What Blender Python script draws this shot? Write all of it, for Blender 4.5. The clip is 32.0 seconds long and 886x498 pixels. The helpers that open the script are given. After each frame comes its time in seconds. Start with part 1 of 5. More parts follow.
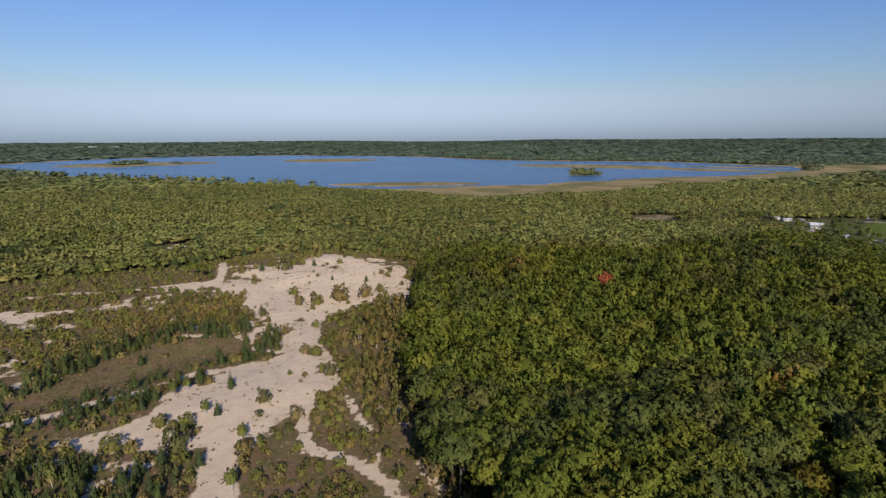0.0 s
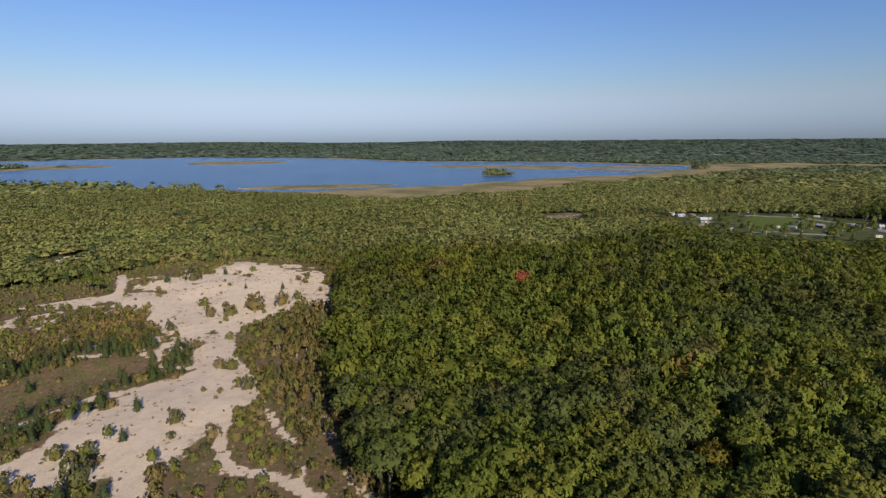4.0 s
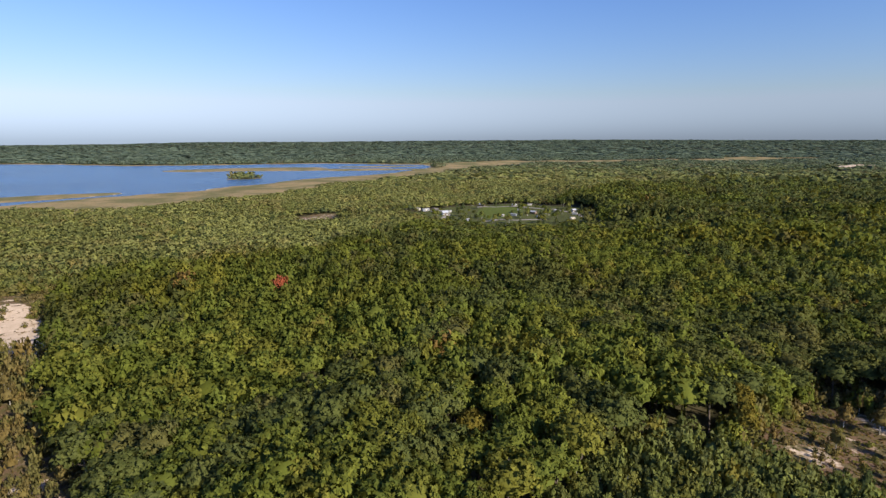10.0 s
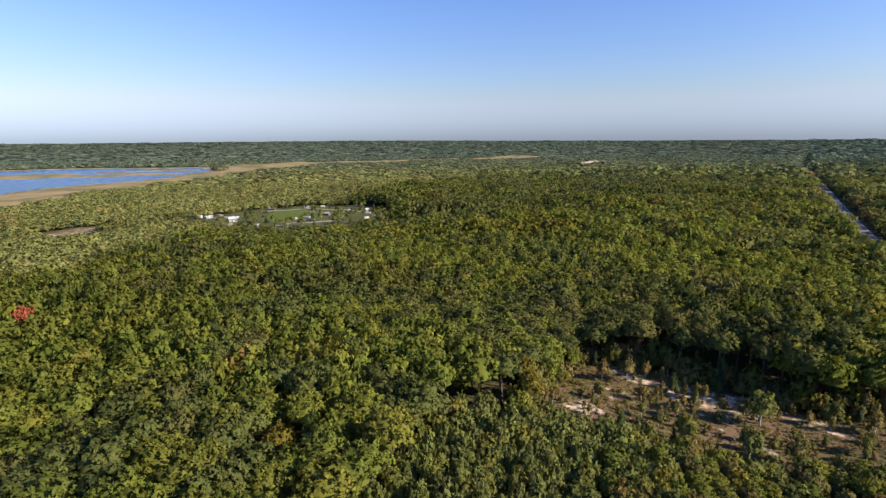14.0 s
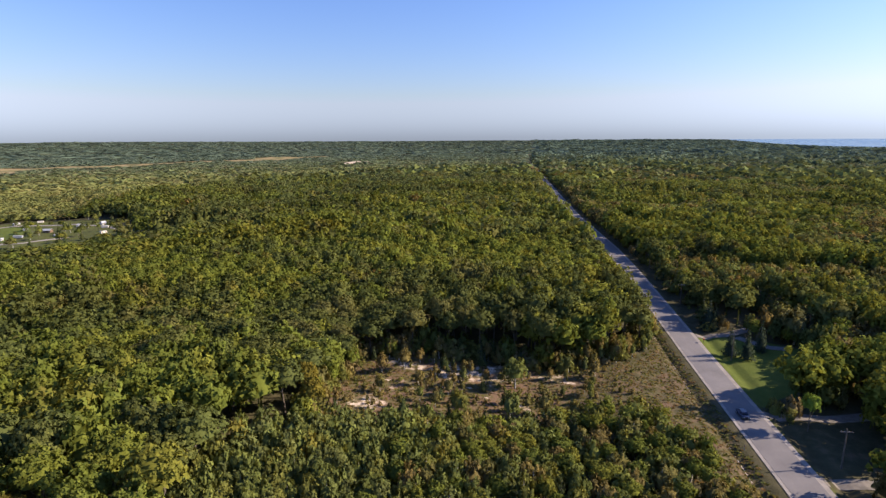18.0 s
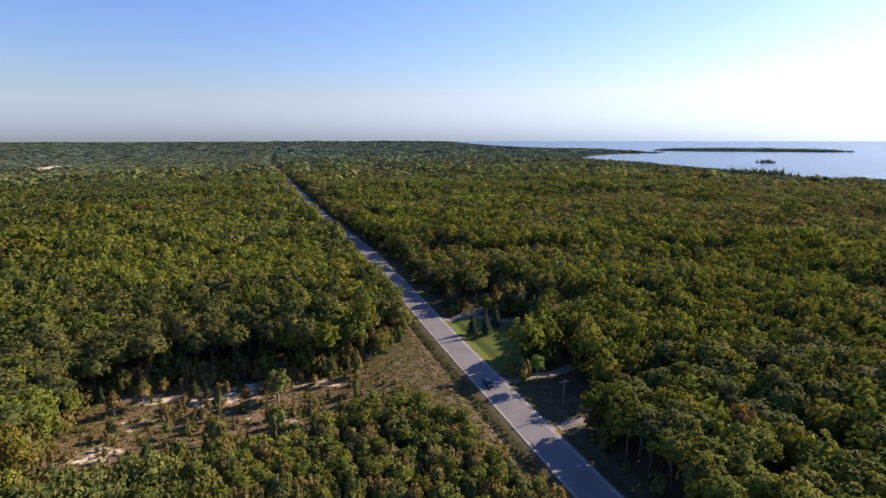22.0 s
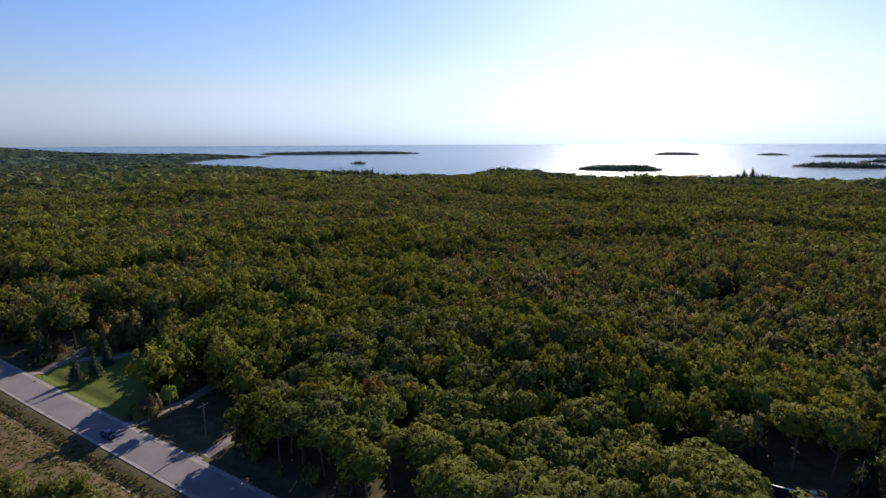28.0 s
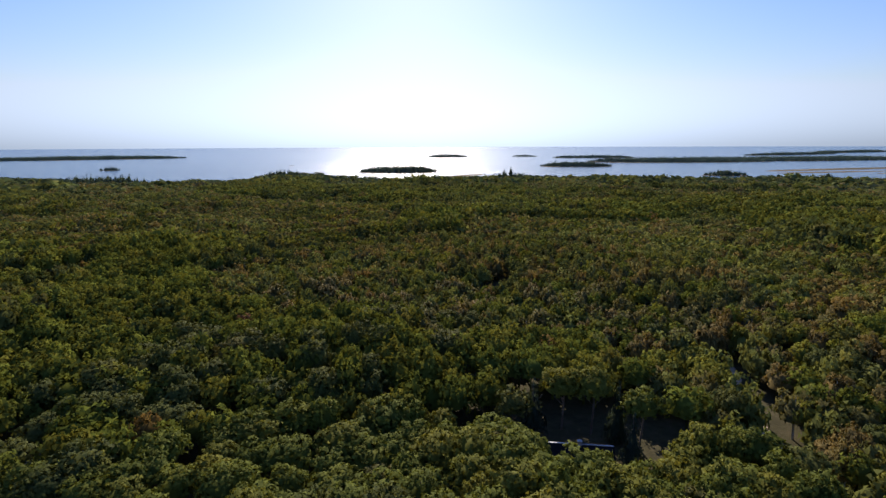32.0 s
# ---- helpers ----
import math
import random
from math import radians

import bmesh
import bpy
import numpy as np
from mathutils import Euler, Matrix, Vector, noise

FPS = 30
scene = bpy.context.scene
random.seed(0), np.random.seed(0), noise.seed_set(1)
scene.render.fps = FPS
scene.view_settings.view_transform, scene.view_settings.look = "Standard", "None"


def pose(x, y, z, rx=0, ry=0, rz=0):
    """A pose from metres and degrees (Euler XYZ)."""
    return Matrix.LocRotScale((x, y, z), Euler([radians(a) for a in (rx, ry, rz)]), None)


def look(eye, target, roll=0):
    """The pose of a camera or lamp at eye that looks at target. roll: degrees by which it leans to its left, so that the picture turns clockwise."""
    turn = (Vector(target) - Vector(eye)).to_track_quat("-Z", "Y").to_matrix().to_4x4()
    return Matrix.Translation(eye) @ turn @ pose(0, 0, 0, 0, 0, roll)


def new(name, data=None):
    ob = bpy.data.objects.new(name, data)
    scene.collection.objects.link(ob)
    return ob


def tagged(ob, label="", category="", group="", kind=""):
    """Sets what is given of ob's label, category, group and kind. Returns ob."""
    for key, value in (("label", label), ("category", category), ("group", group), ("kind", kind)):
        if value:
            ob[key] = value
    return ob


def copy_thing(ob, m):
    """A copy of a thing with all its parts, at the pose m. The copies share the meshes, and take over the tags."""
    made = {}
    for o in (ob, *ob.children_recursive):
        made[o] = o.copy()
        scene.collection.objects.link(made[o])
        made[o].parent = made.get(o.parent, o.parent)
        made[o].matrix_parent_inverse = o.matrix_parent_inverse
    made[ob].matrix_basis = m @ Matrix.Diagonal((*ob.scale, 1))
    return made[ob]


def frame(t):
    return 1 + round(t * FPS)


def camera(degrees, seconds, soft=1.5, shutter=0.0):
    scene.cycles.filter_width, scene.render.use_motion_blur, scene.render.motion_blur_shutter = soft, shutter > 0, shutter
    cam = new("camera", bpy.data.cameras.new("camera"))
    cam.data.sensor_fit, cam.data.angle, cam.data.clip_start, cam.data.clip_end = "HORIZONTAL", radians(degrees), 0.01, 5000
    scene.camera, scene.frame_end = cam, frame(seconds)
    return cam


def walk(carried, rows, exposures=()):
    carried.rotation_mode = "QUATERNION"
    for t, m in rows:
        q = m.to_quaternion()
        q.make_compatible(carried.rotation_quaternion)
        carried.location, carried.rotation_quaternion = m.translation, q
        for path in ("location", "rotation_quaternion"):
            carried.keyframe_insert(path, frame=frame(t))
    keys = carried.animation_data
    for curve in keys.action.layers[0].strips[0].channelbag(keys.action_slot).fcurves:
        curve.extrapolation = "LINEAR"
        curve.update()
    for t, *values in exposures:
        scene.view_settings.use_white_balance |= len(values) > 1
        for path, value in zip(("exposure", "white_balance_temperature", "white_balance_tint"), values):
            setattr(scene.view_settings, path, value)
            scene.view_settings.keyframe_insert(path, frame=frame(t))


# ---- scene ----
# ---------- camera: a drone hovering 60 m up and panning to the right ----------
cam = camera(78.5, 32.0, soft=1.4, shutter=0.25)
# seconds, x, y, z, heading, pitch, roll
PATH = (
    (0, -0, -0, 60, 0, -11.51, -0.31),
    (0.5, -0.64, -0.32, 60.38, 2.88, -11.55, -0.27),
    (1, -0.88, -0.31, 60.56, 5.67, -11.54, -0.26),
    (1.5, -0.87, -0.19, 60.57, 7.02, -11.54, -0.26),
    (2, -0.91, -0.06, 60.63, 7.62, -11.51, -0.25),
    (2.5, -0.85, 0.14, 60.62, 8.06, -11.48, -0.23),
    (4.5, -0.72, 0.21, 60.45, 9.19, -11.42, -0.35),
    (5, -0.72, 0.14, 60.35, 9.87, -11.4, -0.36),
    (5.5, -0.64, 0.26, 60.14, 11.93, -11.39, -0.37),
    (6, -0.57, 0.45, 59.9, 15.06, -11.39, -0.35),
    (6.5, -0.52, 0.7, 59.76, 18.39, -11.42, -0.39),
    (7, -0.5, 0.89, 59.65, 20.86, -11.42, -0.34),
    (7.5, -0.3, 1.11, 59.63, 23.13, -11.41, -0.38),
    (8, -0.1, 1.16, 59.65, 25.06, -11.41, -0.37),
    (8.5, -0.03, 1.05, 59.71, 27.17, -11.41, -0.34),
    (9, -0.01, 1.03, 59.85, 29.69, -11.41, -0.33),
    (9.5, -0.1, 1.08, 60.01, 32.31, -11.45, -0.39),
    (10, -0.33, 1.1, 60.03, 34.59, -11.43, -0.33),
    (10.5, -0.54, 1.15, 60.03, 36.51, -11.42, -0.33),
    (11, -0.64, 1.26, 60.03, 38.36, -11.4, -0.33),
    (11.5, -0.53, 1.4, 59.97, 40.54, -11.4, -0.37),
    (12, -0.25, 1.63, 59.88, 43.26, -11.41, -0.38),
    (12.5, 0.02, 1.87, 59.71, 46.54, -11.43, -0.35),
    (13, 0.17, 1.91, 59.67, 49.53, -11.44, -0.41),
    (13.5, 0.17, 1.83, 59.71, 52.99, -11.47, -0.47),
    (14, 0.17, 1.77, 59.75, 56.28, -11.46, -0.39),
    (14.5, 0.18, 1.7, 59.77, 59.66, -11.5, -0.39),
    (15, 0.27, 1.76, 59.73, 63.18, -11.5, -0.39),
    (15.5, 0.39, 1.81, 59.76, 66.41, -11.5, -0.43),
    (17.5, -0.5, 1.58, 60.12, 78.03, -11.52, -0.54),
    (18, -0.35, 1.61, 60.12, 80.62, -11.55, -0.42),
    (18.5, 0.04, 1.79, 60.01, 83.81, -11.54, -0.39),
    (19, 0.4, 2.02, 59.86, 86.95, -11.54, -0.23),
    (19.5, 0.68, 2.15, 59.79, 90.2, -11.53, -0.24),
    (20, 0.89, 2.16, 59.81, 92.9, -11.55, -0.21),
    (20.5, 1.09, 2.06, 59.85, 95.82, -11.54, -0.28),
    (21, 1.26, 2.14, 59.82, 98.89, -11.55, -0.22),
    (21.5, 1.43, 2.14, 59.81, 103.04, -11.51, -0.17),
    (22, 1.61, 2.06, 59.86, 107.04, -11.52, -0.1),
    (22.5, 1.86, 2.03, 60, 110.15, -11.52, -0.1),
    (23, 1.96, 1.97, 60.05, 112.95, -11.5, -0.08),
    (23.5, 1.94, 1.93, 59.99, 116.17, -11.48, -0.07),
    (24, 1.99, 1.72, 59.88, 120.05, -11.46, -0.05),
    (24.5, 2.1, 1.76, 59.87, 125.35, -11.48, -0.08),
    (25, 2.13, 1.77, 59.91, 129.88, -11.46, -0.05),
    (25.5, 2, 2, 59.95, 132.92, -11.43, -0.08),
    (27.5, 2.12, 2.16, 60.01, 143.85, -11.23, -0.2),
    (28, 2.35, 2.08, 59.95, 146.3, -11.17, -0.24),
    (28.5, 2.54, 1.86, 59.79, 148.57, -11.13, -0.29),
    (29, 2.66, 1.63, 59.65, 151.15, -11.11, -0.37),
    (29.5, 2.66, 1.48, 59.57, 153.49, -11.11, -0.32),
    (30, 2.48, 1.31, 59.58, 155.32, -11.06, -0.3),
    (30.5, 2.55, 1.09, 59.47, 158.1, -11.01, -0.29),
    (31, 2.74, 0.99, 59.26, 162.32, -10.98, -0.21),
    (31.5, 2.89, 0.8, 59.2, 165.91, -10.96, -0.24),
    (32, 3.07, 0.57, 59.24, 168.81, -10.92, -0.22),
)
# seconds, stops, kelvin, tint
EXPOSURES = ((0, 0.02, 6450, 11), (6, 0.13, 6450, 11), (9, 0.4, 6500, 12), (13, 0.74, 6700, 14), (19, 0.9, 6900, 18), (24, 0.62, 6850, 18), (28, 0.34, 6600, 16), (32, 0.28, 6600, 16))
walk(cam, [(t, pose(x, y, z, 90 + p, 0, -a) @ pose(0, 0, 0, 0, 0, r)) for t, x, y, z, a, p, r in PATH], EXPOSURES)

# ---------- sky and sun ----------
SUN_AZ, SUN_EL = 166.0, 29.0
world = bpy.data.worlds.new("sky")
scene.world = world
world.use_nodes = True
wn, wl = world.node_tree.nodes, world.node_tree.links
sky = wn.new("ShaderNodeTexSky")
sky.sky_type = "NISHITA"
sky.sun_disc = False
sky.sun_elevation = radians(SUN_EL)
sky.sun_rotation = radians(SUN_AZ)
sky.altitude = 150
sky.air_density, sky.dust_density, sky.ozone_density = 1.5, 0.5, 3.0
wn["Background"].inputs["Strength"].default_value = 0.082
# clean autumn air: deep blue above, pale bluish white low down, never yellow
split, join = wn.new("ShaderNodeSeparateColor"), wn.new("ShaderNodeCombineColor")
wl.new(sky.outputs["Color"], split.inputs["Color"])


def sky_math(op, a, b):
    k = wn.new("ShaderNodeMath")
    k.operation = op
    for value, socket in ((a, k.inputs[0]), (b, k.inputs[1])):
        if isinstance(value, float):
            socket.default_value = value
        else:
            wl.new(value, socket)
    return k.outputs[0]


green = sky_math("MULTIPLY", sky_math("POWER", split.outputs["Green"], 1.15), 0.66)
red = sky_math("MINIMUM", sky_math("MULTIPLY", sky_math("POWER", split.outputs["Red"], 1.25), 0.48), sky_math("MULTIPLY", green, 0.8))
blue = sky_math("MAXIMUM", sky_math("MULTIPLY", split.outputs["Blue"], 1.36), sky_math("MULTIPLY", green, 1.25))
wl.new(red, join.inputs["Red"])
wl.new(green, join.inputs["Green"])
wl.new(blue, join.inputs["Blue"])
wl.new(join.outputs["Color"], wn["Background"].inputs["Color"])

sun_data = bpy.data.lights.new("sun", "SUN")
sun_data.energy = 5.0
sun_data.angle = radians(0.53)
sun_data.color = (1.0, 0.92, 0.78)
sun = new("sun", sun_data)
sun.matrix_world = look((0, 0, 0), (-math.sin(radians(SUN_AZ)) * math.cos(radians(SUN_EL)),
                                    -math.cos(radians(SUN_AZ)) * math.cos(radians(SUN_EL)), -math.sin(radians(SUN_EL))))

# ---------- small tools ----------
rng = np.random.default_rng(7)


def lerp(a, b, k):
    return a + (b - a) * k


def smooth(a, b, v):
    k = np.clip((np.asarray(v, float) - a) / (b - a), 0, 1)
    return k * k * (3 - 2 * k)


def hash2(i, j, seed):
    h = np.sin(i * 127.1 + j * 311.7 + seed * 74.7) * 43758.5453
    return h - np.floor(h)


def fuzz(x, y, size, seed=0):
    """Smooth value noise, 0 to 1, with cells of that size in metres."""
    x, y = np.asarray(x, float) / size, np.asarray(y, float) / size
    i, j = np.floor(x), np.floor(y)
    u, v = x - i, y - j
    u, v = u * u * (3 - 2 * u), v * v * (3 - 2 * v)
    return lerp(lerp(hash2(i, j, seed), hash2(i + 1, j, seed), u), lerp(hash2(i, j + 1, seed), hash2(i + 1, j + 1, seed), u), v)


def fuzz2(x, y, size, seed=0):
    return 0.6 * fuzz(x, y, size, seed) + 0.27 * fuzz(x, y, size * 0.43, seed + 3) + 0.13 * fuzz(x, y, size * 0.19, seed + 5)


def depth_in(poly, x, y):
    """Metres inside (positive) or outside (negative) of a polygon."""
    x, y = np.asarray(x, float), np.asarray(y, float)
    best = np.full(x.shape, 1e12)
    inside = np.zeros(x.shape, bool)
    for (ax, ay), (bx, by) in zip(poly, poly[1:] + poly[:1]):
        ex, ey = bx - ax, by - ay
        k = np.clip(((x - ax) * ex + (y - ay) * ey) / (ex * ex + ey * ey + 1e-9), 0, 1)
        best = np.minimum(best, (x - ax - k * ex) ** 2 + (y - ay - k * ey) ** 2)
        if ay != by:
            inside ^= ((ay > y) != (by > y)) & (x < ex * (y - ay) / (by - ay) + ax)
    return np.where(inside, 1, -1) * np.sqrt(best)


def near_line(line, x, y):
    """Metres from an open line."""
    best = np.full(np.shape(x), 1e12)
    for (ax, ay), (bx, by) in zip(line, line[1:]):
        ex, ey = bx - ax, by - ay
        k = np.clip(((x - ax) * ex + (y - ay) * ey) / (ex * ex + ey * ey + 1e-9), 0, 1)
        best = np.minimum(best, (x - ax - k * ex) ** 2 + (y - ay - k * ey) ** 2)
    return np.sqrt(best)


def blob(x, y, cx, cy, rx, ry, turn=0.0):
    """Depth inside an ellipse, about in metres."""
    c, s = math.cos(radians(turn)), math.sin(radians(turn))
    u, v = (x - cx) * c + (y - cy) * s, -(x - cx) * s + (y - cy) * c
    return (1 - np.sqrt((u / rx) ** 2 + (v / ry) ** 2)) * min(rx, ry)


# ---------- the plan ----------
SAND = [(-102, 246), (-87, 247), (-73, 242), (-65, 250), (-58, 262), (-36, 252), (-17, 245), (-15, 224), (-10, 209), (-12, 188), (-26, 195), (-37, 184), (-42, 172), (-36, 157), (-32, 144), (-26, 133),
        (-24, 121), (-30, 114), (-35, 109), (-38, 98), (-35, 87), (-30, 70), (-46, 70), (-44, 84), (-46, 95), (-52, 103), (-63, 108), (-64, 116), (-63, 129), (-58, 135), (-48, 139), (-48, 151), (-57, 170), (-68, 181),
        (-80, 200), (-95, 213)]
SAND_WEST = [(-100, 227), (-88, 226), (-82, 206), (-93, 197), (-106, 206), (-104, 192), (-112, 189), (-118, 205), (-126, 210), (-115, 218)]
SAND_FAR = [(-155, 184), (-148, 186), (-134, 186), (-136, 175), (-134, 165), (-140, 162), (-152, 158), (-172, 177)]
SAND_MID = [(-128, 184), (-130, 196), (-117, 193), (-115, 183)]
SAND_SOUTH = [(-84, 95), (-81, 100), (-75, 100), (-68, 103), (-64, 110), (-56, 104), (-47, 97), (-50, 95), (-54, 93), (-60, 96), (-68, 96), (-77, 96)]
SAND_PATCH = [(-156, 292), (-157, 303), (-145, 302), (-142, 294), (-147, 286)]
SANDS = (SAND, SAND_WEST, SAND_FAR, SAND_MID, SAND_SOUTH, SAND_PATCH)
OPEN = [(4, 60), (0, 80), (-4, 94), (-8, 119), (-11, 156), (-9, 190), (-7, 215), (-12, 246), (-34, 262), (-58, 274), (-102, 262), (-150, 236), (-190, 222), (-250, 190), (-190, 110), (-90, 50)]
BOG = [(-95, 125), (-94, 140), (-87, 149), (-79, 158), (-67, 159), (-57, 153), (-55, 142), (-60, 139), (-67, 135), (-74, 126), (-83, 118), (-88, 112), (-95, 108), (-101, 114), (-98, 121)]
PATH_WEST = [(-130, 84), (-94, 105), (-90, 108), (-85, 111), (-82, 115), (-73, 122), (-69, 127), (-65, 132), (-58, 134), (-52, 137)]
PATH_FAR = [(-190, 182), (-166, 198), (-159, 203), (-151, 209), (-139, 209), (-125, 213), (-108, 221), (-99, 223)]
PATH_CREST = [(-106, 254), (-99, 236), (-96, 225), (-99, 223)]
TRACK_DUNE = [(-31, 114), (-30, 105), (-27, 97), (-24, 94), (-21, 93), (-17, 91), (-14, 88), (-10, 84), (-7, 79), (-4, 74)]
TRACK_EAST = [(-23, 118), (-19, 109), (-15, 102)]
TRACK_EDGE = [(-5, 91), (-2, 85), (2, 77)]
DUNE_TRACKS = ((PATH_WEST, 1.3), (PATH_FAR, 1.3), (PATH_CREST, 1.6), (TRACK_DUNE, 1.1), (TRACK_EAST, 0.7), (TRACK_EDGE, 0.7))
SCRUB = [(-42, 170), (-33, 185), (-18, 191), (-10, 186), (-9, 148), (-8, 118), (-4, 96), (0, 80), (3, 68), (-30, 68), (-37, 95), (-35, 106), (-29, 110), (-24, 121), (-26, 133), (-34, 152)]
SCRUB_WEST = [(-106, 180), (-107, 202), (-92, 193), (-80, 197), (-69, 182), (-66, 163), (-86, 163), (-106, 160)]
CLEAR_BARE = [(134, 46), (139, 38), (137, 28), (135, 3), (132, -7), (123, 2), (118, 13), (116, 30), (104, 25), (100, 36), (105, 44), (115, 40)]
DRIVE_YARD = [(92, -52), (113, -51), (119, -58), (112, -66), (96, -66)]
LAKE = [(-1180, 1300), (-600, 915), (-465, 860), (-178, 710), (-92, 680), (57, 706), (171, 762), (300, 830), (450, 880), (600, 960), (700, 1060), (707, 1140), (584, 1360),
        (327, 1465), (124, 1575), (-104, 1915), (-575, 2130), (-993, 2010), (-1141, 1760)]
MARSH = [(-640, 960), (-500, 905), (-191, 700), (-110, 610), (-14, 562), (67, 548), (192, 580), (308, 680), (500, 790), (680, 880), (900, 960), (1080, 1010),
         (1060, 1180), (760, 1160), (700, 1220), (584, 1370), (300, 1100), (-100, 900), (-500, 1000)]
TOWN = [(215, 390), (218, 325), (235, 280), (285, 258), (325, 252), (372, 315), (362, 385), (300, 412), (250, 398)]
CLEARING = [(140, 425), (185, 424), (158, 362), (130, 356)]
ROADSIDE = [(98, 44), (110, 47), (134, 46), (139, 32), (135, 10), (134, -10), (146, -28), (166, -36), (168, -41), (40, -42), (60, -37), (80, -32), (99, -27), (109, -24), (112, -13), (105, 2), (101, 14), (97, 28)]
LAWN = [(168, -49), (163, -66), (157, -73), (143, -72), (131, -62), (122, -50)]
YARD = [(8, -98), (6, -112), (-16, -114), (-16, -92), (-6, -90)]
PIT = [(1120, 395), (1190, 372), (1260, 372), (1250, 402), (1150, 420)]
HEATH = [(700, 1000), (1500, 700), (1900, 640), (1700, 860), (1100, 1120), (760, 1160)]
ROAD = [(-260, -50), (60, -46.5), (150, -44.3), (250, -43), (300, -41), (426, -31), (520, -26.5), (908, -10), (1300, 8)]
DRIVES = [[(166, -45), (168, -58), (176, -70)], [(157, -70), (158, -66), (166, -60)], [(118, -46), (118, -62), (122, -76)], [(94.5, -46), (94.5, -63), (100, -84)],
          [(356, -36), (356, -15)], [(309, -40), (308, -28)], [(255, -43), (256, -30)], [(230, -43), (231, -36)]]
TRACK_HOUSE = [(-46, -150), (-42, -119), (-42, -101), (-41, -84), (-38, -60)]
SEA = [(1500, -890), (1120, -860), (640, -770), (530, -820), (538, -950), (512, -1030), (445, -1045), (418, -980), (280, -900), (170, -950), (66, -1030), (-20, -1000), (-110, -1000), (-180, -960), (-350, -1040), (-500, -1000),
       (-720, -900), (-1900, -1400), (-5200, -2400), (-5200, -5200), (5200, -5200), (5200, -1500), (3200, -1480), (2500, -1700), (1900, -1560), (1800, -1200)]
FIELD_GREEN = [(298, 372), (324, 382), (331, 357), (303, 335), (272, 330), (276, 352)]


# islands and spits of the bay: centre, half lengths, turn in degrees
ISLES = [(338, -1178, 92, 60, 5), (490, -2600, 105, 50, 30), (1065, -1160, 28, 20, 0), (-66, -1540, 105, 48, 3), (-440, -2000, 340, 130, 15), (-900, -2200, 420, 130, 20), (-180, -2500, 190, 70, 10),
         (2050, -2080, 400, 130, 48), (1780, -2230, 150, 40, 60), (130, -2700, 70, 22, 0), (-1180, -3050, 300, 60, 25), (-1600, -3400, 260, 70, 20), (-325, -1125, 48, 26, 10)]
FLATS = [(480, -1980, 30, 10, 0), (-700, -1450, 300, 36, 30), (-600, -1290, 200, 22, 25), (760, -1500, 30, 6, 0), (165, -1060, 85, 14, 62), (-850, -1330, 260, 40, 25)]


def road_y(x):
    return np.interp(x, [p[0] for p in ROAD], [p[1] for p in ROAD])


def water_depth(x, y):
    """How far inside open water a place lies: lake and bay less their bars and islands."""
    wob = (fuzz2(x, y, 60, 11) - 0.5) * 46
    lake = depth_in(LAKE, x, y) + wob
    bars = np.maximum.reduce([
        blob(x, y, -775, 1400, 190, 110, 29), blob(x, y, -327, 1607, 140, 120, 11), blob(x, y, 321, 1198, 170, 66, -18), blob(x, y, 430, 1090, 150, 30, -24), blob(x, y, 600, 1120, 110, 26, -30),
        blob(x, y, 540, 1000, 120, 20, -20), blob(x, y, -40, 745, 110, 34, 2), blob(x, y, 240, 920, 34, 22), blob(x, y, -760, 1270, 50, 18)]) + wob * 0.3
    sea = depth_in(SEA, x, y) + wob * 0.7
    isles = np.maximum.reduce([blob(x, y, *e) for e in ISLES + FLATS]) + wob * 0.25
    return np.maximum(np.minimum(lake, -bars * 2), np.minimum(sea, -isles * 2))


def bowl(r):
    """The far distance lifts gently to the line of the horizon."""
    return 36 * np.clip((r - 2600) / 2300, 0, 1.1) ** 2


def height(x, y):
    x, y = np.asarray(x, float), np.asarray(y, float)
    r = np.hypot(x, y)
    z = (fuzz2(x, y, 80, 2) - 0.5) * lerp(2.4, 8.0, smooth(-6, 30, -depth_in(OPEN, x, y))) + 0.9
    z += 4.0 * np.exp(-((x + 56) / 50) ** 2 - ((y - 256) / 30) ** 2) + 1.6 * smooth(0, 12, depth_in(SAND, x, y)) * fuzz(x, y, 16, 8)
    z -= 1.6 * smooth(-2, 14, depth_in(BOG, x, y))
    flat = 1 - smooth(9, 26, np.abs(y - road_y(x)))
    z = lerp(z, 0.5, flat)
    z -= 0.75 * np.exp(-((np.abs(y - road_y(x)) - 7.4) / 1.3) ** 2) * (r < 900)
    low = smooth(-260, -10, water_depth(x, y))
    z = lerp(z, 0.0, low) - 4.0 * smooth(-14, 26, water_depth(x, y))
    ridge = smooth(1900, 3600, r) * (r < 4800) * 26 * (fuzz(x, y, 900, 31) - 0.35) * (np.maximum(depth_in(SEA, x, y), -400) <= -150)
    z = z + 9.0 * smooth(-30, 15, depth_in(PIT, x, y))
    return z + bowl(r) + np.maximum(ridge, 0)


# ---------- materials ----------
def material(name, rough=0.8, metal=0.0, spec=0.3):
    m = bpy.data.materials.new(name)
    m.use_nodes = True
    b = m.node_tree.nodes["Principled BSDF"]
    b.inputs["Roughness"].default_value, b.inputs["Metallic"].default_value = rough, metal
    b.inputs["Specular IOR Level"].default_value = spec
    return m, m.node_tree.nodes, m.node_tree.links, b


def place_node(nodes, links):
    return nodes.new("ShaderNodeNewGeometry").outputs["Position"]


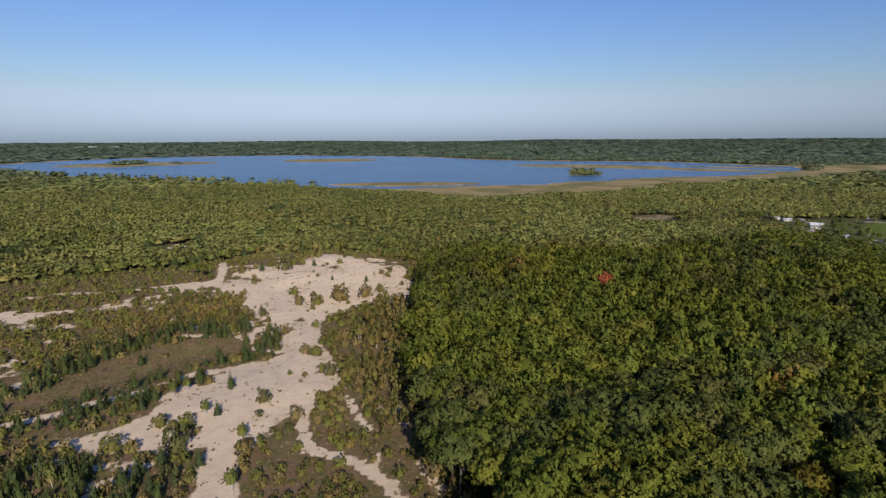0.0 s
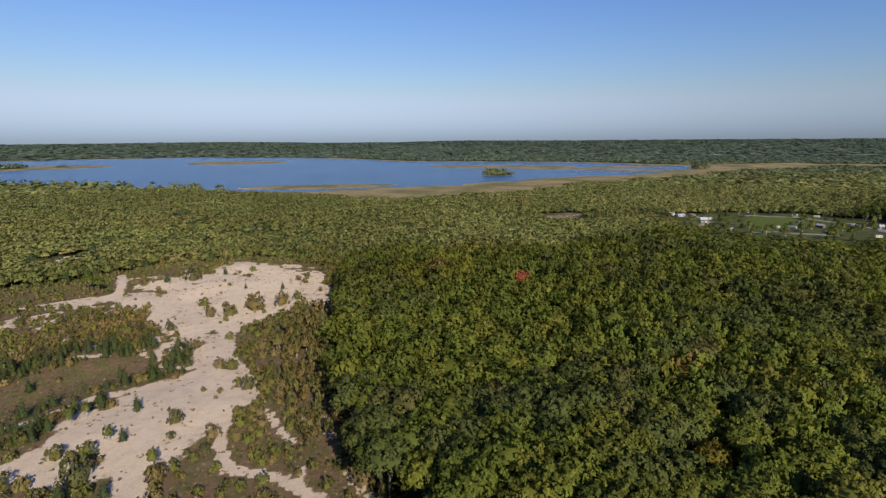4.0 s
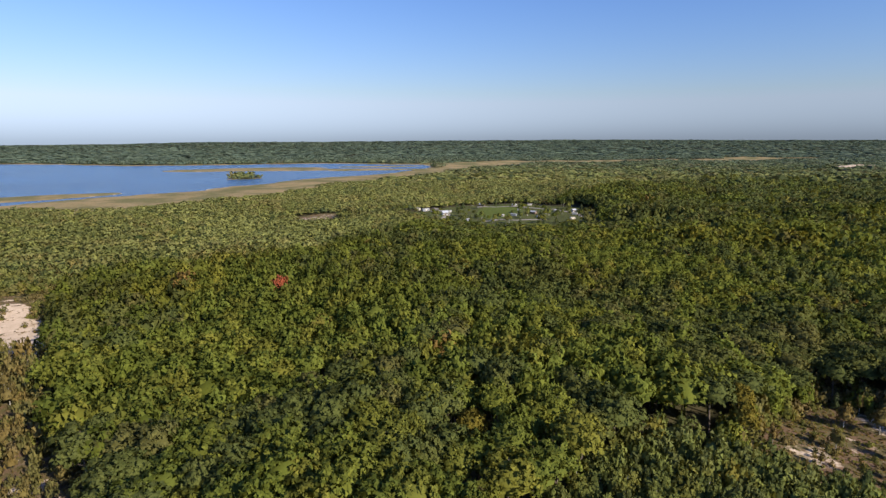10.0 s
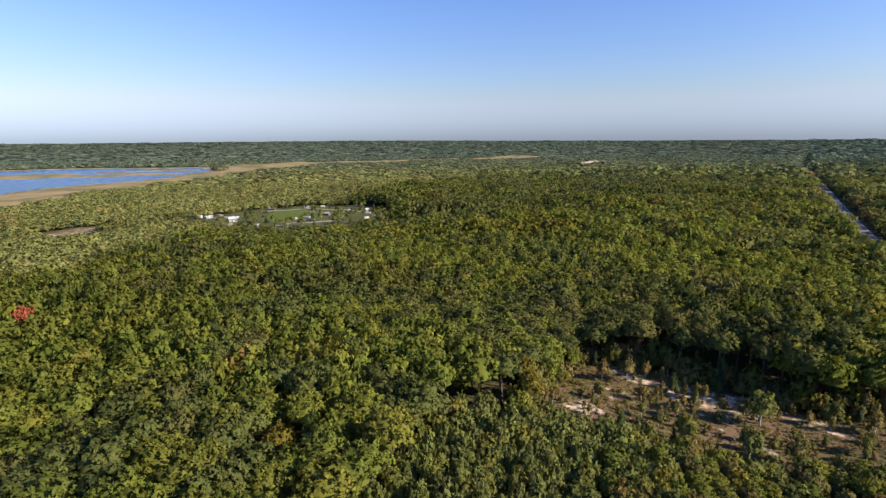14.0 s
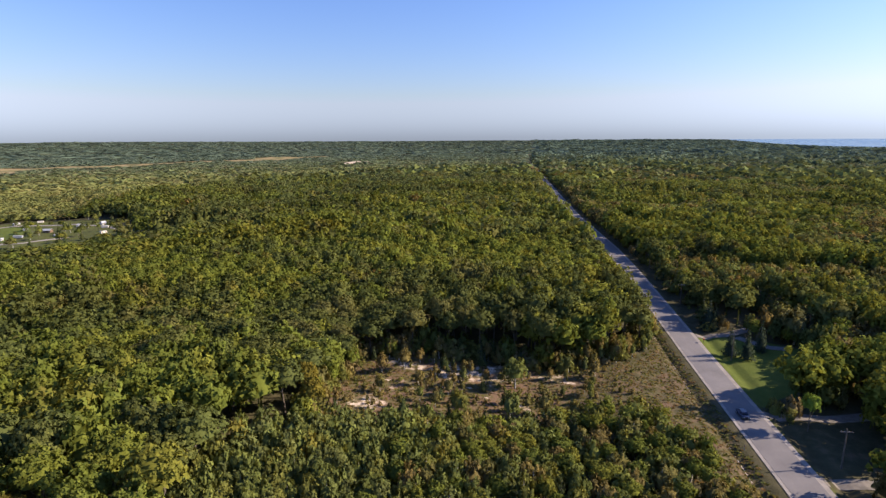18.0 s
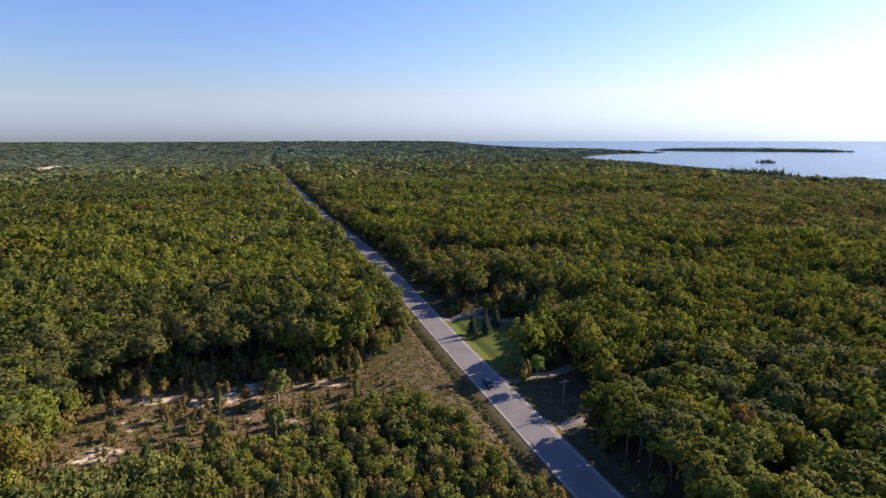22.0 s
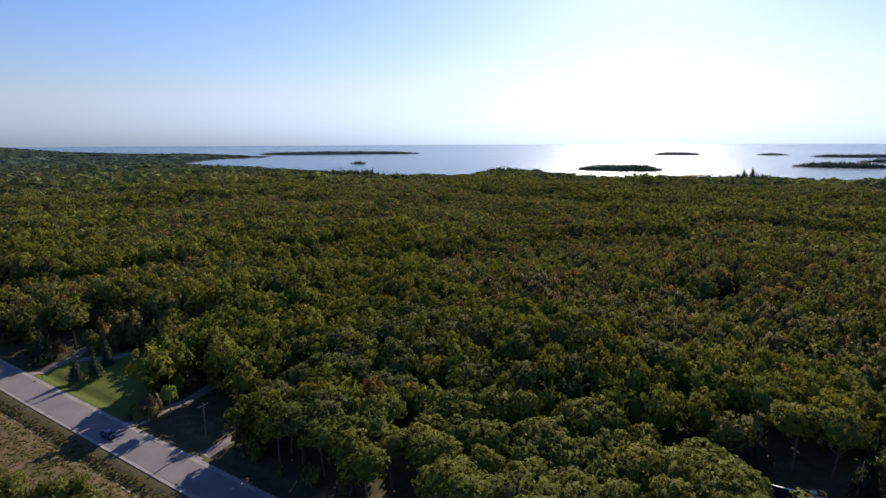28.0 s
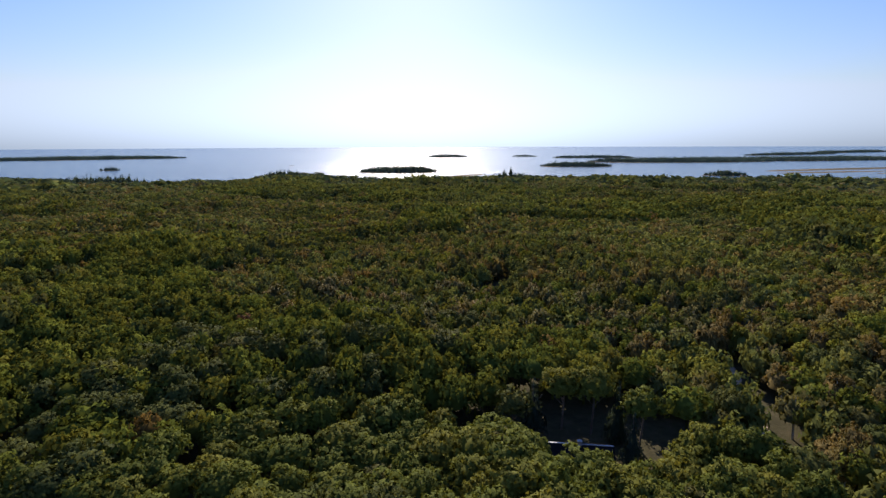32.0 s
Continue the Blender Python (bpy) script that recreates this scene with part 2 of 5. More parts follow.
def noise_node(nodes, links, vec, scale, detail=4.0, rough=0.6):
    n = nodes.new("ShaderNodeTexNoise")
    n.inputs["Scale"].default_value, n.inputs["Detail"].default_value, n.inputs["Roughness"].default_value = scale, detail, rough
    links.new(vec, n.inputs["Vector"])
    return n.outputs["Fac"]


def ramp(nodes, links, fac, stops):
    n = nodes.new("ShaderNodeValToRGB")
    e = n.color_ramp.elements
    while len(e) < len(stops):
        e.new(0.5)
    for k, (p, c) in zip(e, stops):
        k.position, k.color = p, (*c, 1)
    links.new(fac, n.inputs["Fac"])
    return n.outputs["Color"]


def mix(nodes, links, fac, a, b, blend="MIX"):
    n = nodes.new("ShaderNodeMix")
    n.data_type, n.blend_type = "RGBA", blend
    for value, socket in ((fac, n.inputs["Factor"]), (a, n.inputs["A"]), (b, n.inputs["B"])):
        if hasattr(value, "is_output"):
            links.new(value, socket)
        else:
            socket.default_value = value if isinstance(value, float) else (*value, 1)
    return n.outputs["Result"]


def calc(nodes, links, op, a, b):
    n = nodes.new("ShaderNodeMath")
    n.operation = op
    for value, socket in ((a, n.inputs[0]), (b, n.inputs[1])):
        if hasattr(value, "is_output"):
            links.new(value, socket)
        else:
            socket.default_value = value
    return n.outputs[0]


def bump(nodes, links, fac, b, strength, distance):
    n = nodes.new("ShaderNodeBump")
    n.inputs["Strength"].default_value, n.inputs["Distance"].default_value = strength, distance
    links.new(fac, n.inputs["Height"])
    links.new(n.outputs["Normal"], b.inputs["Normal"])


def plain(name, colour, rough=0.7, metal=0.0, vary=0.25, scale=1.5, spec=0.3):
    """A painted, wooden or mineral surface with two scales of wear."""
    m, n, l, b = material(name, rough, metal, spec)
    p = place_node(n, l)
    dark, light = [c * (1 - vary) for c in colour], [min(1, c * (1 + vary)) for c in colour]
    broad = ramp(n, l, noise_node(n, l, p, scale * 0.3, 3), [(0.35, dark), (0.65, light)])
    fine = ramp(n, l, noise_node(n, l, p, scale * 6, 3), [(0.3, (0.8, 0.8, 0.8)), (0.7, (1, 1, 1))])
    l.new(mix(n, l, 1.0, broad, fine, "MULTIPLY"), b.inputs["Base Color"])
    return m


def ground_material():
    """Forest floor, sand, reed and turf, told apart by what grows at each place (attribute cover)."""
    m, n, l, b = material("ground_cover", 0.95, 0, 0.1)
    p = place_node(n, l)
    cover = n.new("ShaderNodeAttribute")
    cover.attribute_name = "cover"
    sep = n.new("ShaderNodeSeparateColor")
    l.new(cover.outputs["Color"], sep.inputs["Color"])
    turf = n.new("ShaderNodeAttribute")
    turf.attribute_name = "turf"
    n1, n2, n3 = noise_node(n, l, p, 0.05, 4), noise_node(n, l, p, 0.35, 6, 0.65), noise_node(n, l, p, 2.2, 4)
    floor_c = ramp(n, l, n2, [(0.3, (0.05, 0.044, 0.021)), (0.5, (0.072, 0.064, 0.03)), (0.72, (0.1, 0.08, 0.046))])
    sand_c = mix(n, l, 1.0, ramp(n, l, n2, [(0.25, (0.5, 0.375, 0.25)), (0.5, (0.62, 0.475, 0.33)), (0.8, (0.68, 0.54, 0.39))]),
                 ramp(n, l, n3, [(0.3, (0.86, 0.85, 0.83)), (0.6, (1, 1, 1))]), "MULTIPLY")
    heath_c = ramp(n, l, noise_node(n, l, p, 0.16, 6, 0.7), [(0.3, (0.085, 0.06, 0.03)), (0.42, (0.18, 0.11, 0.065)), (0.55, (0.11, 0.095, 0.036)), (0.7, (0.21, 0.135, 0.085))])
    marsh_c = mix(n, l, ramp(n, l, noise_node(n, l, p, 0.018, 5), [(0.42, (0, 0, 0)), (0.58, (1, 1, 1))]), ramp(n, l, n2, [(0.3, (0.24, 0.17, 0.075)), (0.7, (0.38, 0.28, 0.135))]), ramp(n, l, n2, [(0.3, (0.12, 0.12, 0.04)), (0.7, (0.2, 0.165, 0.07))]))
    lawn_c = ramp(n, l, n2, [(0.3, (0.07, 0.095, 0.017)), (0.6, (0.1, 0.12, 0.022)), (0.8, (0.13, 0.125, 0.034))])

    def weight(w, soft=0.10, amount=0.55):
        k = calc(n, l, "ADD", w, calc(n, l, "MULTIPLY", calc(n, l, "SUBTRACT", n2, 0.5), amount))
        k = calc(n, l, "SUBTRACT", k, 0.5 - soft)
        return calc(n, l, "MINIMUM", calc(n, l, "MAXIMUM", calc(n, l, "DIVIDE", k, 2 * soft), 0.0), 1.0)

    c = mix(n, l, weight(turf.outputs["Fac"]), floor_c, heath_c)
    c = mix(n, l, weight(sep.outputs["Green"]), c, marsh_c)
    c = mix(n, l, weight(sep.outputs["Blue"]), c, lawn_c)
    c = mix(n, l, weight(sep.outputs["Red"], 0.06, 0.9), c, sand_c)
    l.new(c, b.inputs["Base Color"])
    bump(n, l, n3, b, 0.5, 0.25)
    return m


def water_material(name, deep, rough, wave, size, spec=0.5):
    m, n, l, b = material(name, rough, 0, spec)
    p = place_node(n, l)
    big = noise_node(n, l, p, 0.006, 4)
    l.new(ramp(n, l, big, [(0.35, [c * 0.8 for c in deep]), (0.65, [c * 1.2 for c in deep])]), b.inputs["Base Color"])
    b.inputs["IOR"].default_value = 1.33
    bump(n, l, noise_node(n, l, p, size, 5, 0.7), b, 1.0, wave)
    return m


def leaf_material(name, colours=None):
    """Leaves: colour of the single tree, then of the single spray of leaves; light comes through them."""
    m, n, l, b = material(name, 0.75, 0, 0.04 if colours else 0.0)
    if colours:
        info = n.new("ShaderNodeObjectInfo")
        base = ramp(n, l, info.outputs["Random"], [(i / len(colours), c) for i, c in enumerate(colours)])
        base.node.color_ramp.interpolation = "CONSTANT"
    else:
        a = n.new("ShaderNodeAttribute")
        a.attribute_name = "leaf"
        base = a.outputs["Color"]
    geo = n.new("ShaderNodeNewGeometry")
    spray = ramp(n, l, geo.outputs["Random Per Island"], [(0, (0.62, 0.65, 0.6)), (0.5, (0.97, 0.97, 0.94)), (1, (1.36, 1.3, 1.16))] if colours else [(0, (0.72, 0.74, 0.7)), (0.5, (0.98, 0.98, 0.97)), (1, (1.26, 1.22, 1.16))])
    c = mix(n, l, 1.0, base, spray, "MULTIPLY")
    l.new(c, b.inputs["Base Color"])
    t = n.new("ShaderNodeBsdfTranslucent")
    l.new(mix(n, l, 1.0, c, (1.22, 1.1, 0.85), "MULTIPLY"), t.inputs["Color"])
    s = n.new("ShaderNodeMixShader")
    s.inputs[0].default_value = 0.26
    l.new(b.outputs[0], s.inputs[1])
    l.new(t.outputs[0], s.inputs[2])
    l.new(s.outputs[0], n["Material Output"].inputs["Surface"])
    return m


def asphalt_material():
    m, n, l, b = material("worn_asphalt", 0.85, 0, 0.3)
    p = place_node(n, l)
    c = ramp(n, l, noise_node(n, l, p, 0.12, 5, 0.7), [(0.3, (0.145, 0.13, 0.122)), (0.7, (0.21, 0.188, 0.175))])
    f = ramp(n, l, noise_node(n, l, p, 9, 3), [(0.3, (0.8, 0.8, 0.8)), (0.7, (1.08, 1.08, 1.08))])
    l.new(mix(n, l, 1.0, c, f, "MULTIPLY"), b.inputs["Base Color"])
    return m


SPECIES = {
    "maple": [(0.1266, 0.1478, 0.0264), (0.1394, 0.1539, 0.0275), (0.1153, 0.1359, 0.0264), (0.1548, 0.1615, 0.0291), (0.1296, 0.1496, 0.0291), (0.1632, 0.1615, 0.03), (0.1192, 0.1406, 0.0264), (0.142, 0.1496, 0.0291)],
    "oak": [(0.0966, 0.112, 0.032), (0.108, 0.1167, 0.0332), (0.0909, 0.1062, 0.032), (0.1223, 0.1184, 0.038), (0.1006, 0.1132, 0.0332)],
    "aspen": [(0.1377, 0.1563, 0.0426), (0.1517, 0.1671, 0.0436), (0.1272, 0.1458, 0.0436), (0.1447, 0.1571, 0.0509), (0.1658, 0.1671, 0.0421)],
    "birch": [(0.1632, 0.1455, 0.048), (0.1776, 0.1411, 0.0486), (0.1488, 0.1367, 0.048), (0.192, 0.1411, 0.0486), (0.168, 0.1323, 0.0486)],
    "pine": [(0.065, 0.0855, 0.03), (0.078, 0.0969, 0.034), (0.091, 0.103, 0.034), (0.0676, 0.0855, 0.036)],
    "spruce": [(0.044, 0.0638, 0.0396), (0.0495, 0.0682, 0.044), (0.0396, 0.0572, 0.033)],
    "shrub": [(0.1605, 0.1482, 0.045), (0.1919, 0.1548, 0.054), (0.1425, 0.1425, 0.0414), (0.2042, 0.1548, 0.0594), (0.1729, 0.1719, 0.045), (0.2157, 0.1662, 0.0756)],
    "juniper": [(0.111, 0.112, 0.045), (0.124, 0.114, 0.05), (0.104, 0.105, 0.042)],
}
M = {k: leaf_material(k + "_leaves", v) for k, v in SPECIES.items()}
M["red"] = leaf_material("red_leaves", [(0.33, 0.095, 0.05), (0.33, 0.095, 0.05)])
M["yellow"] = leaf_material("yellow_leaves", [(0.15, 0.145, 0.025), (0.145, 0.15, 0.025), (0.165, 0.135, 0.025)])
M["lime"] = leaf_material("fresh_green_leaves", [(0.15, 0.22, 0.035), (0.15, 0.22, 0.035)])
M["gold"] = leaf_material("gold_leaves", [(0.15, 0.165, 0.027), (0.16, 0.165, 0.027)])
M["rust"] = leaf_material("rust_leaves", [(0.17, 0.085, 0.04), (0.17, 0.085, 0.04)])
M["leaf"] = leaf_material("woodland_leaves")
M["bark"] = plain("bark", (0.14, 0.11, 0.085), 0.9, scale=3)
M["pale_bark"] = plain("pale_bark", (0.45, 0.42, 0.36), 0.8, scale=3)
M["ground"] = ground_material()
M["lake"] = water_material("lake_water", (0.045, 0.1, 0.19), 0.25, 1.2, 0.25, 0.32)
M["sea"] = water_material("bay_water", (0.03, 0.075, 0.11), 0.2, 0.9, 0.25)
M["asphalt"] = asphalt_material()
M["gravel"] = plain("gravel", (0.3, 0.26, 0.22), 0.95, vary=0.18, scale=2)
M["drive"] = plain("packed_drive_gravel", (0.2, 0.17, 0.135), 0.95, vary=0.2, scale=2)
M["dirt"] = plain("sandy_track", (0.46, 0.37, 0.27), 0.95, vary=0.2, scale=1.0)


# ---------- mesh tools ----------
def mesh_from(name, verts, tris, mats, leaf=None, index=None, normals=None):
    verts, tris = np.asarray(verts, np.float32), np.asarray(tris, np.int32)
    k = tris.shape[1]
    me = bpy.data.meshes.new(name)
    me.vertices.add(len(verts))
    me.vertices.foreach_set("co", verts.ravel())
    me.loops.add(tris.size)
    me.loops.foreach_set("vertex_index", tris.ravel())
    me.polygons.add(len(tris))
    me.polygons.foreach_set("loop_start", np.arange(0, tris.size, k, dtype=np.int32))
    for m in mats:
        me.materials.append(m)
    if index is not None:
        me.polygons.foreach_set("material_index", np.asarray(index, np.int32))
    if leaf is not None:
        a = me.attributes.new("leaf", "FLOAT_COLOR", "POINT")
        a.data.foreach_set("color", np.concatenate([leaf, np.ones((len(leaf), 1))], 1).astype(np.float32).ravel())
    if normals is not None:
        normals = normals / (np.linalg.norm(normals, axis=1, keepdims=True) + 1e-9)
        a = me.attributes.new("custom_normal", "FLOAT_VECTOR", "POINT")
        a.data.foreach_set("vector", normals.astype(np.float32).ravel())
    me.update(calc_edges=True)
    return me


def part(name, bm, mat, parent=None, label=""):
    me = bpy.data.meshes.new(name)
    bm.to_mesh(me)
    bm.free()
    me.materials.append(mat)
    ob = new(name, me)
    ob.parent = parent
    if label:
        ob["label"] = label
    return ob


def thing(name, label, category, m=None, group=""):
    ob = new(name)
    ob.empty_display_size = 0.3
    if m is not None:
        ob.matrix_world = m
    return tagged(ob, label, category, group)


def box(bm, x0, x1, y0, y1, z0, z1, bevel=0.0):
    made = bmesh.ops.create_cube(bm, size=1)
    for v in made["verts"]:
        v.co = Vector((lerp(x0, x1, v.co.x + 0.5), lerp(y0, y1, v.co.y + 0.5), lerp(z0, z1, v.co.z + 0.5)))
    if bevel:
        edges = {e for v in made["verts"] for e in v.link_edges}
        bmesh.ops.bevel(bm, geom=list(edges), offset=bevel, segments=1, affect="EDGES")
    return bm


def tube(bm, a, b, ra, rb, sides=6):
    a, b = Vector(a), Vector(b)
    turn = (b - a).to_track_quat("Z", "Y").to_matrix()
    rings = []
    for c, r in ((a, ra), (b, rb)):
        rings.append([bm.verts.new(c + turn @ Vector((math.cos(2 * math.pi * i / sides) * r, math.sin(2 * math.pi * i / sides) * r, 0))) for i in range(sides)])
    for i in range(sides):
        bm.faces.new((rings[0][i], rings[0][(i + 1) % sides], rings[1][(i + 1) % sides], rings[1][i]))
    bm.faces.new(rings[1])
    bm.faces.new(rings[0][::-1])
    return bm


# ---------- ground ----------
def cover_of(x, y):
    """Shares of sand, reed and turf, and of open heath, at each place."""
    r = np.hypot(x, y)
    wob = (fuzz2(x, y, 11, 21) - 0.5) * 9
    sand = smooth(-3.5, 4, np.maximum.reduce([depth_in(p, x, y) for p in SANDS]) + wob)
    # the western sand is thinly grown over; heath creeps over the crest in streaks
    west = smooth(-84, -92, x) * (y > 155)
    sand = np.minimum(sand, 1 - west * (1 - smooth(0.32, 0.5, fuzz2(x, y * 1.5, 12, 24))))
    crest = smooth(205, 225, y) * smooth(0.58, 0.68, fuzz2(x * 0.7 + y * 0.3, y * 1.4, 9, 26)) * (np.hypot(x + 56, (y - 250) * 0.6) > 9)
    sand = np.minimum(sand, 1 - 0.8 * crest)
    sand = np.minimum(sand, 1 - 0.7 * smooth(0.7, 0.78, fuzz2(x, y, 6, 27)) * (y > 110))
    # small bare patches in the heath all round
    sand = np.maximum(sand, 0.62 * smooth(0.63, 0.74, fuzz2(x, y, 7, 30)) * (depth_in(OPEN, x, y) > 2) * (depth_in(BOG, x, y) < 0))
    for line, w in DUNE_TRACKS + ((TRACK_HOUSE, 1.2),):
        sand = np.maximum(sand, 1 - smooth(w * 0.6, w * 1.7, near_line(line, x, y)))
    bare = smooth(-3, 4, depth_in(CLEAR_BARE, x, y) + (fuzz2(x, y, 6, 33) - 0.5) * 6)
    sand = np.maximum(sand, bare * (0.22 + 0.25 * smooth(0.42, 0.66, fuzz2(x * 1.5, y * 0.7, 7, 34))))
    for line, w in (([(131, 28), (135, 18)], 1.6), ([(134, 5), (130, -4), (127, -11)], 1.7), ([(121, 39), (119, 36)], 1.6), ([(109, 43), (104, 36)], 2.0), ([(116, 3), (113, 0)], 1.2), ([(118, 10), (113, 14)], 1.0)):
        sand = np.maximum(sand, 0.44 - 0.44 * smooth(w * 0.3, w * 2.2, near_line(line, x, y) + (fuzz2(x, y, 4, 29) - 0.5) * 5))
    sand = np.maximum(sand, smooth(-5, 15, depth_in(PIT, x, y)))
    sand = np.maximum(sand, smooth(-5, 5, depth_in(CLEARING, x, y)) * 0.45)
    wd = water_depth(x, y)
    sand = np.maximum(sand, smooth(-9, -3, wd) * 0.62 * (y > 0))
    marsh = smooth(-20, 14, depth_in(MARSH, x, y) + (fuzz2(x, y, 70, 9) - 0.5) * 70)
    marsh = np.maximum(marsh, smooth(-60, -20, wd) * (r > 500) * (y > 0))
    marsh = np.maximum(marsh, (depth_in(LAKE, x, y) > -30) * 1.0)
    marsh = np.maximum(marsh, 0.42 * smooth(-4, 8, depth_in(BOG, x, y)))
    marsh = np.maximum(marsh, smooth(-60, 60, depth_in(HEATH, x, y) + (fuzz2(x, y, 160, 19) - 0.5) * 200))
    turf = np.maximum.reduce([smooth(-1.5, 1, depth_in(LAWN, x, y)), smooth(-6, 4, depth_in(FIELD_GREEN, x, y)), 0.4 * smooth(-6, 6, depth_in(BOG, x, y)),
                              0.5 * smooth(-8, 8, depth_in(TOWN, x, y)), 0.5 * (1 - smooth(4, 9, np.abs(y - road_y(x)))) * (r < 1200) * (y < road_y(x)),
                              0.3 * smooth(-2, 3, depth_in(ROADSIDE, x, y)) * smooth(0, -14, y + (fuzz2(x, y, 10, 28) - 0.5) * 14)])
    heath = np.maximum.reduce([smooth(-6, 6, depth_in(OPEN, x, y)), lerp(0.5, 1.0, smooth(-14, 2, y)) * smooth(-3, 4, depth_in(ROADSIDE, x, y)), smooth(-4, 4, depth_in(CLEARING, x, y)), smooth(-1, 3, depth_in(YARD, x, y)) * 0.1, 0.4 * smooth(-2, 3, depth_in(DRIVE_YARD, x, y)), smooth(-60, -20, wd) * (y < 0)])
    return np.stack([sand, marsh, turf, np.ones_like(sand)], -1), heath


def ground_sheet(name, x, y, quads, lift=0.0, sink=None):
    z = height(x, y) + lift
    if sink is not None:
        z -= sink
    me = mesh_from(name, np.stack([x, y, z], -1), quads, [M["ground"]])
    cover, heath = cover_of(x, y)
    a = me.attributes.new("cover", "FLOAT_COLOR", "POINT")
    a.data.foreach_set("color", cover.astype(np.float32).ravel())
    a = me.attributes.new("turf", "FLOAT", "POINT")
    a.data.foreach_set("value", heath.astype(np.float32).ravel())
    me.polygons.foreach_set("use_smooth", np.ones(len(quads), bool))
    return new(name, me)


def grid_quads(nu, nv, wrap=False):
    i, j = np.meshgrid(np.arange(nu if wrap else nu - 1), np.arange(nv - 1), indexing="ij")
    i2 = (i + 1) % nu
    return np.stack([i * nv + j, i2 * nv + j, i2 * nv + j + 1, i * nv + j + 1], -1).reshape(-1, 4)


PATCHES = ((-200, 6, 56, 312, 1.5), (36, 184, -80, 52, 1.1))
az = radians(1) * np.concatenate([np.arange(-56, 224, 0.6), np.arange(224, 304, 4.0)])
rad = np.concatenate([[0.5], np.geomspace(22, 480, 110)[:-1], np.geomspace(480, 2300, 130)[:-1], np.geomspace(2300, 4900, 32)])
ga, gr = np.meshgrid(az, rad, indexing="ij")
gx, gy = (gr * np.sin(ga)).ravel(), (gr * np.cos(ga)).ravel()
sink = np.zeros_like(gx)
for x0, x1, y0, y1, _ in PATCHES:
    sink = np.maximum(sink, 1.5 * ((gx > x0 + 4) & (gx < x1 - 4) & (gy > y0 + 4) & (gy < y1 - 4)))
ground = ground_sheet("ground", gx, gy, grid_quads(len(az), len(rad), True)[:, ::-1], 0, sink)
tagged(ground, "wooded sandy land with dunes, heath, marsh and turf, reaching the horizon", "ground", kind="structure")
for (x0, x1, y0, y1, step), nm, lab in zip(PATCHES, ("sand_dune", "roadside_ground"), (
        "pale windblown sand dune with heath and a grassy hollow", "brown grassy roadside ground with bare sand and a mown lawn")):
    px, py = np.meshgrid(np.arange(x0, x1, step), np.arange(y0, y1, step), indexing="ij")
    edge = np.minimum.reduce([px - x0, x1 - px, py - y0, y1 - py])
    ob = ground_sheet(nm, px.ravel(), py.ravel(), grid_quads(*px.shape), 0.02, 0.6 * (1 - smooth(0, 6, edge)).ravel())
    tagged(ob, lab, "ground", kind="structure")


def water_sheet(name, label, mat, keep, level=-1.0):
    a = radians(1) * np.arange(-60, 240, 1.5)
    rr = np.append(500 * 1.05 ** np.arange(0, 47), 4890)
    wa, wr = np.meshgrid(a, rr[rr < 4891], indexing="ij")
    x, y = wr * np.sin(wa), wr * np.cos(wa)
    q = grid_quads(*wr.shape)[:, ::-1]
    ok = keep(x.ravel(), y.ravel())
    q = q[ok[q].any(1)]
    used, back = np.unique(q, return_inverse=True)
    v = np.stack([x.ravel(), y.ravel(), (level + bowl(wr) + 0.2).ravel()], -1)[used]
    me = mesh_from(name, v, back.reshape(q.shape), [mat])
    me.polygons.foreach_set("use_smooth", np.ones(len(q), bool))
    return tagged(new(name, me), label, "water", kind="structure")


water_sheet("lake_water", "rippled deep blue water of a shallow lake", M["lake"], lambda x, y: depth_in(LAKE, x, y) > -90)
water_sheet("bay_water", "glittering pale blue water of a wide bay", M["sea"], lambda x, y: depth_in(SEA, x, y) > -120)


# ---------- road ----------
def ribbon(name, line, left, right, mat, label, category, lift, step=4.0, kind="structure"):
    pts = []
    for (ax, ay), (bx, by) in zip(line, line[1:]):
        k = max(1, int(math.hypot(bx - ax, by - ay) / step))
        pts += [(lerp(ax, bx, i / k), lerp(ay, by, i / k)) for i in range(k)]
    pts.append(line[-1])
    bm = bmesh.new()
    last = None
    for i, (x, y) in enumerate(pts):
        a, b = pts[max(i - 1, 0)], pts[min(i + 1, len(pts) - 1)]
        d = math.hypot(b[0] - a[0], b[1] - a[1])
        nx, ny = -(b[1] - a[1]) / d, (b[0] - a[0]) / d
        z = float(height(x, y))
        row = [bm.verts.new((x + nx * s, y + ny * s, z + h)) for s, h in ((left, lift - 0.35), (left, lift), (right, lift), (right, lift - 0.35))]
        if last:
            for k in range(3):
                bm.faces.new((last[k], row[k], row[k + 1], last[k + 1]))
        last = row
    ob = part(name, bm, mat)
    return tagged(ob, label, category, kind=kind)


ribbon("road", ROAD, 2.7, -3.5, M["asphalt"], "straight two-lane road of worn grey asphalt", "road", 0.16)
ribbon("road_shoulder", ROAD, 3.4, 2.7, M["gravel"], "pale gravel shoulder of the road", "road", 0.13)
ribbon("road_shoulder", ROAD, -3.5, -4.5, M["gravel"], "pale gravel shoulder of the road", "road", 0.13)
for line in DRIVES:
    ribbon("driveway", line, 1.5, -1.5, M["drive"], "short gravel driveway off the road", "road", 0.11, 2.0)
ribbon("ditch_track", [(52, -39.6), (100, -38.0), (150, -36.6), (176, -35.8)], 0.3, -0.35, M["dirt"], "narrow trodden dirt track beside the ditch", "path", 0.05, 3.0)


